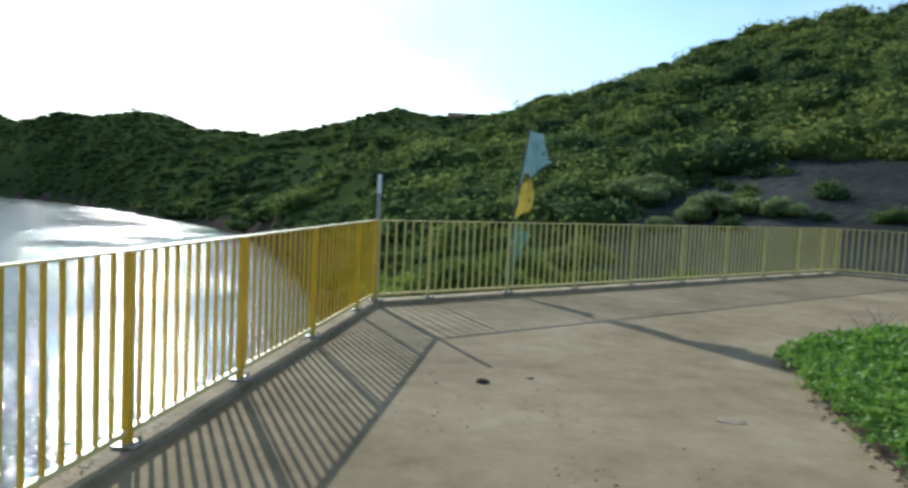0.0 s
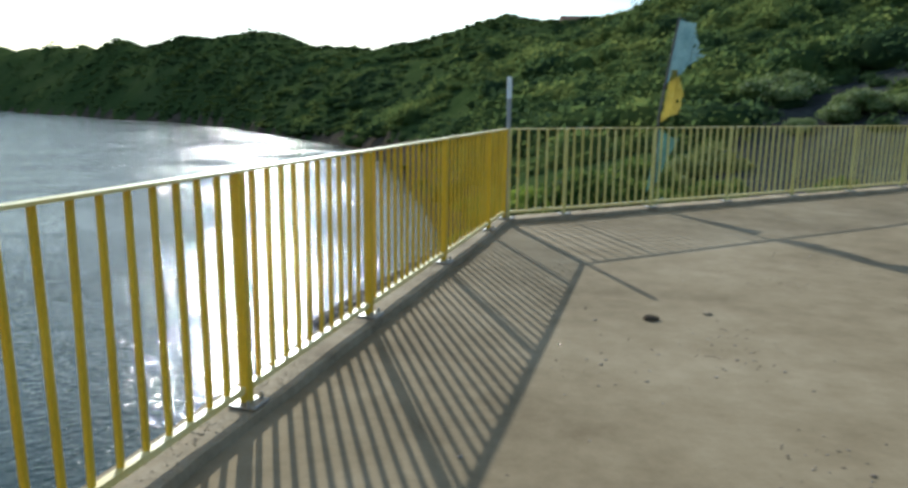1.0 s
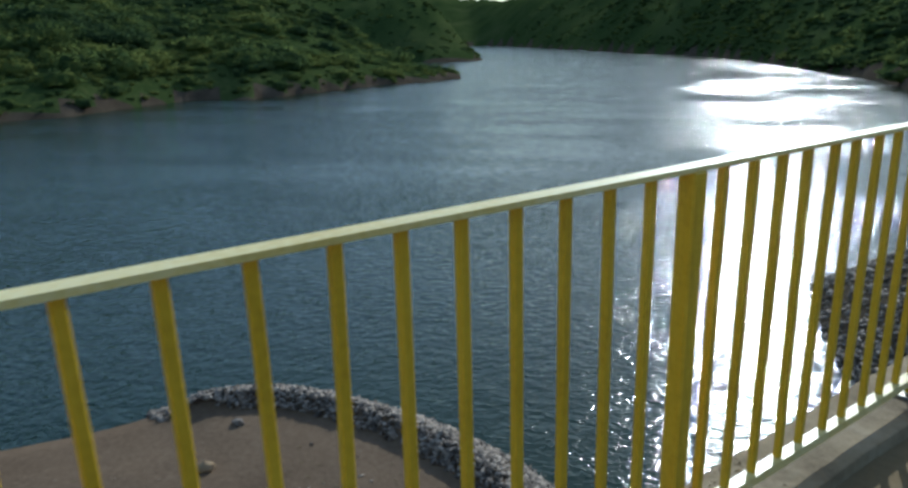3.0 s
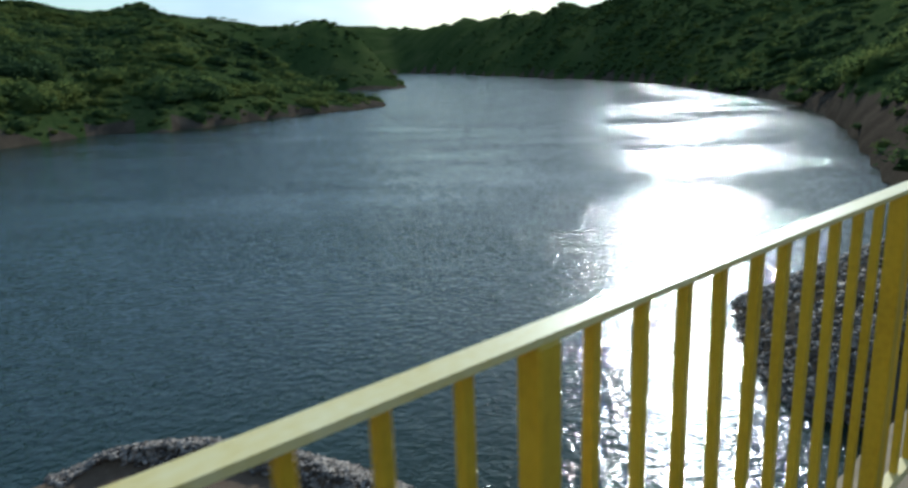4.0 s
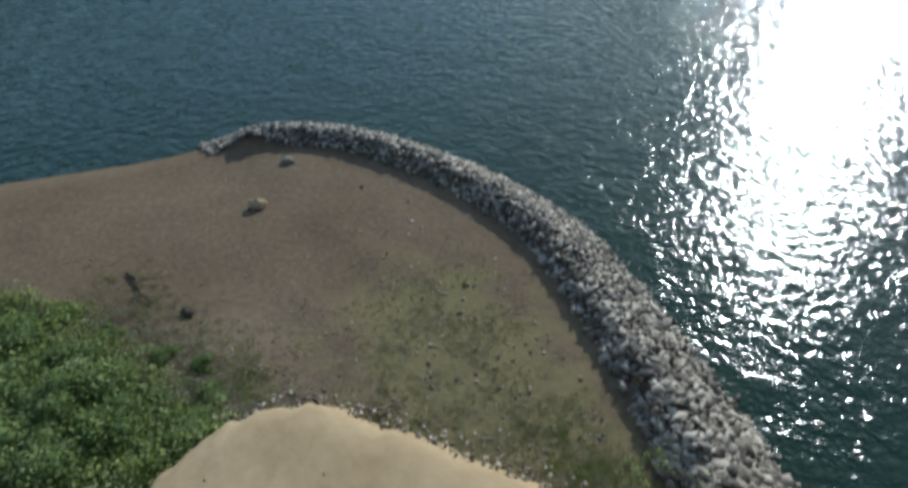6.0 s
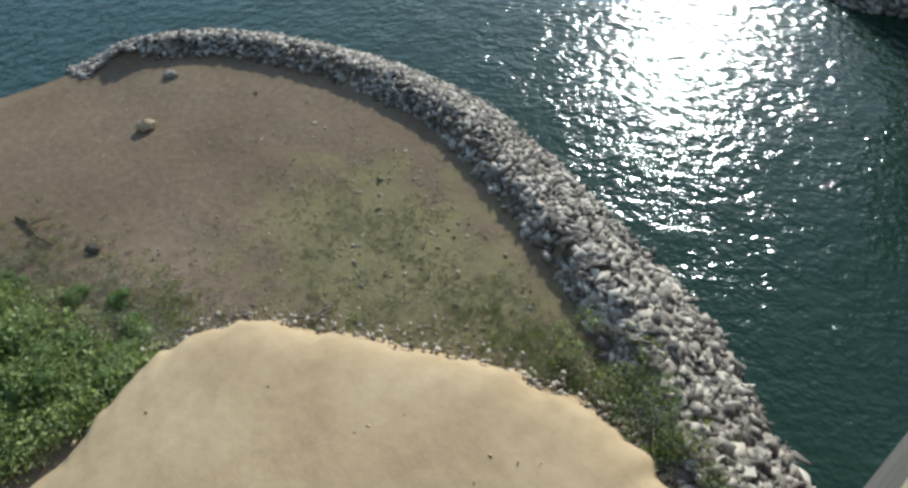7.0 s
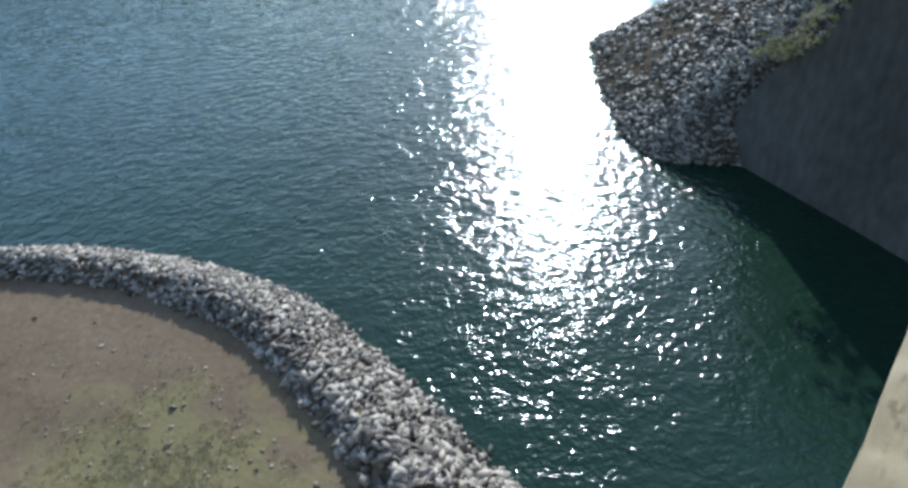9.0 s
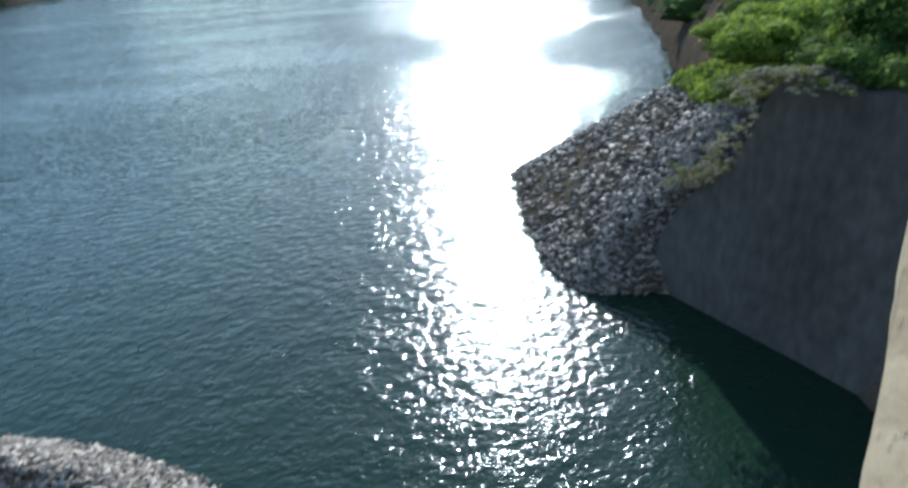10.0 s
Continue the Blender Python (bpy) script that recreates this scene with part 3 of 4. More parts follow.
def railing(label, start, direction, length, posts, bar_form=BAR, post_form=POST):
    """A run of railing: posts at distances along it, thin bars between, a top and a bottom rail."""
    turn = math.atan2(direction.y, direction.x)
    base = empty("railing", (start.x, start.y, 0.10))
    base.rotation_euler = (0, 0, turn)
    def add(name, me, at, parent=base):
        ob = new(name, me)
        ob.parent, ob.location = parent, at
        return ob
    for s in posts:
        add("post", post_form, (s, 0, 0.51))
        plate = add("base_plate", PLATE, (s, -0.01, 0.010))
        tagged(plate, "bolted steel base plate")
        for dx in (-0.055, 0.055):
            add("bolt", BOLT, (dx, -0.03, 0.016), plate)
    stops = sorted(posts)
    for a, b in zip(stops, stops[1:]):
        n = max(1, round((b - a) / BAR_GAP)) - 1
        for k in range(n):
            s = a + (b - a) * (k + 1) / (n + 1)
            bar = add("bar", bar_form, (s, 0.012, 0.545))
            bar.rotation_euler = (rng.normal(0, 0.004), rng.normal(0, 0.006), rng.normal(0, 0.05))
    # rails in pieces as welded, with a slight sag and joints
    for name, z, size, mat in (("top_rail", 1.024, (0.046, 0.012), M_CREAM), ("bottom_rail", 0.075, (0.035, 0.03), M_CREAM)):
        bm = bmesh.new()
        n = max(2, int(length / 0.35))
        rings = []
        for k in range(n + 1):
            s = length * k / n
            dz, dy = 0.004 * noise.noise(Vector((s * 0.9, turn, z))), 0.004 * noise.noise(Vector((s * 0.8, turn + 5, z)))
            w, h = size[0] / 2, size[1] / 2
            rings.append([bm.verts.new((s, 0.006 + dy + a, z + dz + b)) for a, b in ((-w, -h), (w, -h), (w, h), (-w, h))])
        for r0, r1 in zip(rings, rings[1:]):
            for q in range(4):
                bm.faces.new((r0[q], r0[(q + 1) % 4], r1[(q + 1) % 4], r1[q]))
        bm.faces.new(list(reversed(rings[0])))
        bm.faces.new(rings[-1])
        bmesh.ops.recalc_face_normals(bm, faces=bm.faces)
        part(name, bm, mat, base, "pale yellow rail with sunlight put into its colour")
    tagged(base, label, "railing", group="terrace railings")
    return base


railing("yellow painted steel railing on the lakeside kerb", Vector((0, -14.0, 0)), Vector((0, 1, 0)), 14.0,
        [14.0, 13.19, 11.55, 9.92, 8.51, 7.11, 5.70, 4.29, 2.88, 1.47, 0.06])
railing("yellow painted steel railing with a flag pole beside it", Vector((0.0, 0.0, 0)), RIGHT_DIR, 12.6,
        [0.05, 0.86] + [0.86 + 1.42 * k for k in range(1, 8)] + [11.9, 12.58], BAR_BACKLIT, POST_BACKLIT)
railing("yellow painted steel railing facing the wooded hill", FAR_CORNER, THIRD_DIR, 10.2, [0.06 + 1.42 * k for k in range(8)], BAR_BACKLIT, POST_BACKLIT)


# ---- corner pipe, flag, litter on the terrace ----
def build_pipe():
    base = empty("corner_pipe", (0.02, 0.03, 0.10))
    part("pipe", tube_bm([(0, 0, 0), (0, 0, 0.8), (0, 0, 1.36)], 0.026, 10), M_PIPE, base)
    part("cap", tube_bm([(0, 0, 1.36), (0, 0, 1.58), (0, 0, 1.60)], 0.029, 10, 0.9), M_WHITE, base, "white painted top")
    tagged(base, "grey pipe with a white top at the railing corner", "pipe")


build_pipe()


def cloth(name, corners, mat, parent, label, nu=14, nv=14, wave=0.05, seed=0):
    """A hanging rag between four corners (top inner, top outer, bottom outer, bottom inner), folded, with a torn outer edge."""
    a, b, c, d = [Vector(p) for p in corners]
    bm = bmesh.new()
    grid = []
    for i in range(nu + 1):
        row = []
        for j in range(nv + 1):
            u, v = i / nu, j / nv
            u2 = u * (1 - 0.22 * abs(noise.noise(Vector((v * 5, seed, 2)))) * (u > 0.75))
            p = a.lerp(b, u2).lerp(d.lerp(c, u2), v)
            fold = wave * u * math.sin(9 * u + 4 * v + seed) + 0.5 * wave * noise.noise(Vector((u * 4, v * 4, seed)))
            row.append(bm.verts.new(p + Vector((0.62, -0.55, 0)) * fold))
        grid.append(row)
    for i in range(nu):
        for j in range(nv):
            if i > nu * 0.7 and noise.noise(Vector((i * 0.7, j * 0.7, seed + 9))) > 0.32:
                continue
            bm.faces.new((grid[i][j], grid[i + 1][j], grid[i + 1][j + 1], grid[i][j + 1]))
    bmesh.ops.solidify(bm, geom=list(bm.faces), thickness=0.003)
    ob = part(name, bm, mat, parent, label)
    return ob


def build_flag():
    base = empty("flag_pole", (1.62, 1.98, FLOOR))
    part("pole", tube_bm([(0, 0, 0), (0.012, 0.01, 0.6), (0.02, 0.0, 1.2), (0.10, 0.06, 1.8), (0.20, 0.1, 2.48)], 0.019, 8, 0.8), M_POLE, base)
    part("binding", tube_bm([(0.005, 0, 0.72), (0.01, 0.0, 0.80)], 0.028, 8), M_PIPE, base, "wire binding")
    cloth("flag", [(0.20, 0.1, 2.46), (0.44, 0.30, 2.40), (0.55, 0.4, 2.02), (0.08, 0.04, 1.62)], M_FLAG, base, "torn faded blue-grey flag cloth", seed=1)
    cloth("flag_strip", [(0.14, 0.08, 1.82), (0.24, 0.16, 1.80), (0.30, 0.2, 1.28), (0.05, 0.03, 1.14)], M_FLAG_Y, base, "ragged yellow cloth strip", 8, 12, 0.07, 3)
    cloth("rag", [(0.02, 0.0, 1.05), (0.26, 0.06, 0.92), (0.10, 0.02, 0.42), (-0.08, 0.0, 0.22)], M_FLAG_G, base, "ragged green cloth strip", 8, 12, 0.06, 5)
    tagged(base, "leaning pole with a torn blue and yellow flag", "flag")


build_flag()


def pebble_bm(seed, size, flat=0.6, sub=2):
    v, f = ico(sub)
    bm = bmesh.new()
    vs = []
    for p in v:
        k = 1 + 0.35 * noise.noise(Vector(p * 1.4) + Vector((seed * 2.3, 0, 0)))
        vs.append(bm.verts.new((p[0] * k * size, p[1] * k * size * 0.75, p[2] * k * size * flat)))
    for q in f:
        bm.faces.new([vs[i] for i in q])
    return bm


def single(name, bm, mat, at, label, category, turn=0.0, group=""):
    me = bpy.data.meshes.new(name)
    bm.to_mesh(me)
    bm.free()
    me.materials.append(mat)
    ob = new(name, me)
    ob.location, ob.rotation_euler = at, (0, 0, turn)
    return tagged(ob, label, category, group)


single("clod", pebble_bm(4, 0.055, 0.35), M_BANK, (1.69, -3.44, FLOOR + 0.012), "small dark dried clod on the concrete", "litter")
single("clod", pebble_bm(9, 0.035, 0.25), M_KERB, (2.05, -3.20, FLOOR + 0.006), "small pale mortar crumb on the concrete", "litter")


single("mortar_patch", pebble_bm(20, 0.10, 0.08), M_KERB, (3.42, -3.95, FLOOR + 0.003), "flat pale mortar patch on the concrete", "litter")


def build_grit():
    """Fine chips and grit lying in loose patches on the floor."""
    g = np.random.default_rng(59)
    v, f = ico(1)
    forms = [(v * np.array([1, k, 0.35]), f) for k in (0.55, 0.8, 1.0)]
    rows = []
    for _ in range(26):
        cx, cy, spread = g.uniform(0.9, 4.0), g.uniform(-7.5, -1.0), g.uniform(0.08, 0.35)
        for _ in range(int(g.integers(8, 34))):
            rows.append((cx + g.normal(0, spread), cy + g.normal(0, spread), FLOOR + 0.002, g.uniform(0.002, 0.008) * (2 if g.random() < 0.08 else 1), 1.0, g.uniform(0, 6.28), int(g.integers(3))))
    tagged(merged("grit", forms, rows, M_GRAVEL), "fine chips and grit scattered on the concrete", "grit", kind="stuff")


build_grit()


# ---- grass bed on the terrace ----
def build_bed():
    line = [(4.10, -6.4), (4.12, -4.96), (4.20, -3.84), (4.32, -2.88), (4.46, -1.70), (5.1, -0.95), (6.4, -0.05), (8.7, 0.6), (8.7, -6.4)]
    prism("planting_bed", line, FLOOR, FLOOR + 0.03, M_BANK)
    tagged(bpy.data.objects["planting_bed"], "bed of brown soil set in the terrace floor", "soil", kind="structure")
    xs, ys = np.array([p[0] for p in line]), np.array([p[1] for p in line])
    def inside(x, y):
        hit, j = False, len(line) - 1
        for i in range(len(line)):
            if (ys[i] > y) != (ys[j] > y) and x < (xs[j] - xs[i]) * (y - ys[i]) / (ys[j] - ys[i]) + xs[i]:
                hit = not hit
            j = i
        return hit
    blade = [crown_variant(50 + k, 38, False, 0.34) for k in range(5)]
    places = []
    while len(places) < 4600:
        x, y = rng.uniform(3.9, 8.8), rng.uniform(-6.5, 1.2)
        if not inside(x + rng.normal(0, 0.05), y + rng.normal(0, 0.05)):
            continue
        deep = min(1.0, (x - 3.9) / 1.3)
        s = rng.uniform(0.05, 0.10) * (0.8 + 0.6 * deep)
        places.append((x, y, FLOOR + 0.03 + s * 0.55 * rng.uniform(0.6, 1.5), s, rng.uniform(0.8, 1.4), rng.uniform(0, 6.28), int(rng.integers(5))))
    tagged(merged("ground_cover", blade, places, M_GRASS), "lush bright green ground-cover plants spilling onto the concrete", "plants", kind="stuff")
    crumbs = []
    for _ in range(170):
        i = int(rng.integers(0, 5))
        u = rng.random()
        x, y = line[i][0] + (line[i + 1][0] - line[i][0]) * u, line[i][1] + (line[i + 1][1] - line[i][1]) * u
        crumbs.append((x - abs(rng.normal(0.02, 0.05)), y + rng.normal(0, 0.03), FLOOR + 0.008, rng.uniform(0.008, 0.03), 0.5, rng.uniform(0, 6.28), int(rng.integers(3))))
    tagged(merged("mortar_crumbs", [(ico(1)[0] * k, ico(1)[1]) for k in (np.array([1, 0.7, 0.4]), np.array([1, 0.9, 0.3]), np.array([1, 0.6, 0.5]))], crumbs, M_KERB), "pale mortar crumbs along the edge of the bed", "rubble", kind="stuff")
    # dry weed
    for wx, wy in ((5.75, -0.35), (6.0, -0.2)):
        w = empty("dry_weed", (wx, wy, FLOOR + 0.02))
        for k in range(7):
            a, l = k * 0.9 + wx, rng.uniform(0.25, 0.42)
            part("stem", tube_bm([(0, 0, 0), (0.08 * math.cos(a), 0.08 * math.sin(a), l * 0.6), (0.2 * math.cos(a), 0.2 * math.sin(a), l)], 0.005, 5, 0.4), M_DRY, w)
        tagged(w, "dry brown weed beside the green bed", "weed", group="dry weeds")


build_bed()

# ---- platform by the water: plan of its waterline ----
SHORELINE = [(-26.52, -22.71), (-23.81, -12.93), (-22.7, -8.04), (-22.26, -6.27), (-21.82, -4.41), (-21.69, -3.02), (-21.74, -1.13), (-20.8, 0.91), (-19.1, 2.5), (-15.8, 4.0), (-12.2, 4.62), (-9.2, 4.18), (-5.88, 3.26), (-3.39, 2.37), (-1.8, 1.42), (-0.5, 0.75), (1.23, 0.11)]


def smooth_line(pts, n=8):
    res = []
    for i in range(len(pts) - 1):
        p0, p1, p2, p3 = [np.array(pts[min(max(k, 0), len(pts) - 1)]) for k in (i - 1, i, i + 1, i + 2)]
        for k in range(n):
            t = k / n
            res.append(0.5 * (2 * p1 + (p2 - p0) * t + (2 * p0 - 5 * p1 + 4 * p2 - p3) * t * t + (3 * p1 - p0 - 3 * p2 + p3) * t ** 3))
    res.append(np.array(pts[-1]))
    return np.array(res)


LINE = smooth_line(SHORELINE)
LEN = np.concatenate([[0], np.cumsum(np.hypot(*np.diff(LINE, axis=0).T))])
BERM_FROM = LEN[5 * 8] + 0.9        # the stone berm begins here


def shore_place(x, y):
    """Distance inside the waterline (negative in the lake) and the place along it."""
    a, b = LINE[:-1], LINE[1:]
    d = b - a
    t = np.clip(((np.array([x, y]) - a) * d).sum(1) / (d * d).sum(1), 0, 1)
    q = a + d * t[:, None]
    gap = np.hypot(x - q[:, 0], y - q[:, 1])
    i = int(gap.argmin())
    side = d[i, 0] * (y - a[i, 1]) - d[i, 1] * (x - a[i, 0])
    return (gap[i] if side < 0 else -gap[i]), LEN[i] + t[i] * (LEN[i + 1] - LEN[i])


def platform_height(x, y, d=None, s=None):
    if d is None:
        d, s = shore_place(x, y)
    plain = np.interp(d, [-3, 0, 1.2, 4], [-11.2, -10.0, -9.62, -9.42])
    berm = np.interp(d, [-2, -0.2, 0.6, 1.2, 1.6, 2.05, 4], [-11.2, -10.05, -9.55, -9.15, -9.08, -9.42, -9.42])
    w = float(ease((s - BERM_FROM + 1.0) / 2.5))
    return plain * (1 - w) + berm * w + (0.05 * fbm(x, y, 1.6, 3, 2.0) if d > 2.6 else 0)


def build_platform():
    step = 0.3
    nx, ny = int(26 / step), int(30 / step)
    verts, faces = [], []
    for j in range(ny + 1):
        for i in range(nx + 1):
            x, y = -26 + i * step, -24 + j * step
            verts.append((x, y, float(platform_height(x, y))))
    for j in range(ny):
        for i in range(nx):
            a = j * (nx + 1) + i
            q = (a, a + 1, a + nx + 2, a + nx + 1)
            if max(verts[k][2] for k in q) > -10.9:
                faces.append(q)
    tagged(mesh_object("ground_platform", verts, faces, M_SAND, smooth=True), "brown sandy platform beside the lake", "ground", kind="structure")


build_platform()


# ---- packed earth pad above the platform ----
def build_pad():
    edge = smooth_line([(-0.52, -20.27), (-7.42, -19.86), (-8.25, -11.86), (-8.43, -7.85), (-8.96, -6.65), (-9.41, -5.23), (-8.85, -4.08), (-7.12, -2.81), (-5.42, -1.69), (-4.13, -1.25), (-2.93, -1.11), (-2.21, -1.23), (-1.62, -1.81), (-0.12, -2.2)], 10)
    n = len(edge)
    cx, cy = -4.0, -9.0
    verts, faces = [], []
    rings = [(1.09, -9.5), (1.045, -9.2), (1.012, -8.86), (0.985, -8.80), (0.96, -8.73), (0.9, -8.70), (0.7, -8.69), (0.4, -8.66), (0.1, -8.64)]
    for k, z in rings:
        for p in edge:
            w = 1 + (0.024 * noise.noise(Vector((p[0] * 0.9, p[1] * 0.9, k)))) + 0.02 * noise.noise(Vector((p[0] * 3, p[1] * 3, k)))
            x, y = cx + (p[0] - cx) * k * w, cy + (p[1] - cy) * k * w
            verts.append((min(x, -0.12), y, z + 0.05 * fbm(x, y, 2.2, 3, 7.0)))
    for r in range(len(rings) - 1):
        faces += [(r * n + i, r * n + (i + 1) % n, (r + 1) * n + (i + 1) % n, (r + 1) * n + i) for i in range(n)]
    faces.append(tuple((len(rings) - 1) * n + i for i in range(n)))
    ob = mesh_object("dirt_road", verts, [tuple(reversed(f)) for f in faces], M_PAD, smooth=True)
    tagged(ob, "packed pale tan earth shelf with a crumbling edge", "ground", kind="structure")


build_pad()


# ---- promontory beyond the pool: riprap slope, wing wall, grassy top ----
TOE = [(-13.95, 33.65), (-14.42, 29.64), (-15.24, 26.04), (-14.72, 24.31), (-11.61, 19.58), (-9.86, 17.51), (-8.87, 16.67), (-7.98, 16.39), (-6.88, 16.7), (-5.67, 17.37)]
TOE_LINE = smooth_line(TOE, 6)


def build_mound():
    c = np.array([-2.04, 24.7])
    n = len(TOE_LINE)
    verts, faces = [], []
    prof = [(-0.06, -10.9), (0, -10.0), (0.12, -8.95), (0.24, -7.8), (0.36, -6.7), (0.48, -5.65), (0.58, -4.9), (0.70, -4.3), (0.9, -3.6)]
    for k, z in prof:
        for i, p in enumerate(TOE_LINE):
            q = p + (c - p) * k
            top = np.interp(i / n, [0, 0.35, 0.8, 1.0], [-1.0, -0.8, 0.5, 0.9]) * max(0, k - 0.1)
            verts.append((q[0], q[1], z + top + 0.12 * fbm(q[0], q[1], 2.0, 3, 4.0)))
    for r in range(len(prof) - 1):
        faces += [(r * n + i, (r + 1) * n + i, (r + 1) * n + i + 1, r * n + i + 1) for i in range(n - 1)]
    ob = mesh_object("ground_promontory", verts, faces, M_BANK, smooth=True)
    tagged(ob, "steep earth and stone slope of a promontory", "ground", kind="structure")
    return verts, n, prof


MOUND, MOUND_N, MOUND_PROF = build_mound()
W0, W1 = Vector((-6.61, 17.76)), Vector((FAR_CORNER.x + 0.3, FAR_CORNER.y + 0.3))


def wall_top(s):
    """Height of the wing wall's top s metres from its low end."""
    return float(np.interp(s, [0, 0.7, 1.5, 2.5, 3.0, 3.3, 3.65, 4.4, 5.0, 5.4, 6.7, 18], [-9.5, -7.8, -6.6, -5.7, -4.7, -3.75, -3.3, -2.95, -2.9, -3.22, -3.17, -2.8]))


def build_wing_wall():
    d = (W1 - W0).normalized()
    nrm = Vector((-d.y, d.x)) * -1
    if nrm.y > 0:
        nrm = -nrm
    verts, faces = [], []
    n = 60
    length = (W1 - W0).length
    for k in range(n + 1):
        s = length * (k / n) ** 1.4
        top = wall_top(s) + 0.10 * noise.noise(Vector((s * 0.8, 0, 3)))
        p = W0 + d * s
        rows = 7
        for j in range(rows + 1):
            z = -11.0 + (top + 11.0) * j / rows
            bulge = 0.05 * noise.noise(Vector((s * 0.5, z * 0.5, 1)))
            q = p - nrm * (0.10 * (z + 10)) + nrm * bulge
            verts.append((q.x, q.y, z))
        q = p - nrm * (0.10 * (top + 10) + 0.35)
        verts.append((q.x, q.y, top + 0.1))
    m = rows + 2
    for k in range(n):
        faces += [(k * m + j, (k + 1) * m + j, (k + 1) * m + j + 1, k * m + j + 1) for j in range(m - 1)]
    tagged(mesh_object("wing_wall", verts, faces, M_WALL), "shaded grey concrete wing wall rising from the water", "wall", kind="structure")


build_wing_wall()


# ---- grassy ground behind the wall, joining wall top and hills ----
def bearing(x, y):
    return math.degrees(math.atan2(HUB[0] - x, y - HUB[1]))


def bare_soil(x, y):
    """Whether the ground lies in the bare yard behind the far railing."""
    return bearing(x, y) < -5.5 + 3 * noise.noise(Vector((x * 0.15, y * 0.15, 6.0)))


def build_shelf():
    verts, faces = [], []
    d = (W1 - W0).normalized()
    n, rows = 24, [0.9, 2, 4, 7, 11, 16, 24]
    length = (W1 - W0).length + 14
    for k in range(n + 1):
        s = 3.2 + (length - 3.2) * k / n
        p = W0 + d * s
        top = wall_top(s)
        for r in rows:
            x, y = p.x + 0.35 * r, p.y + 0.95 * r
            verts.append((x, y, top + 0.02 + 0.02 * r + 0.25 * fbm(x, y, 4, 3, 8.0)))
    m = len(rows)
    for k in range(n):
        faces += [(k * m + j, (k + 1) * m + j, (k + 1) * m + j + 1, k * m + j + 1) for j in range(m - 1)]
    ob = mesh_object("ground_shelf", verts, faces, M_HILL, smooth=True)
    ob.data.materials.append(M_BANK)
    for p in ob.data.polygons:
        if bare_soil(p.center.x, p.center.y):
            p.material_index = 1
    tagged(ob, "grassy shelf of ground behind the wing wall", "ground", kind="structure")


build_shelf()


def build_bush(x, y, z, size, seed, label, height=1.0, leaves=None):
    b = empty("bush", (x, y, z))
    g = np.random.default_rng(seed)
    for k in range(4):
        a = g.uniform(0, 6.28)
        part("stem", tube_bm([(0, 0, 0), (0.2 * size * math.cos(a), 0.2 * size * math.sin(a), 0.4 * size), (0.45 * size * math.cos(a), 0.45 * size * math.sin(a), 0.85 * size * height)], 0.03 * size, 5, 0.3), M_DRY, b)
    lobes = [(g.normal(0, 0.42) * size, g.normal(0, 0.42) * size, g.uniform(0.35, 0.95) * size * height, g.uniform(0.4, 0.72) * size, g.uniform(0.8, 1.1), g.uniform(0, 6.28), int(g.integers(4))) for _ in range(7)]
    merged("crown", NEAR_CROWNS, lobes, leaves or M_LEAF, b)
    tagged(b, label, "bush", group="bushes beyond the railing")


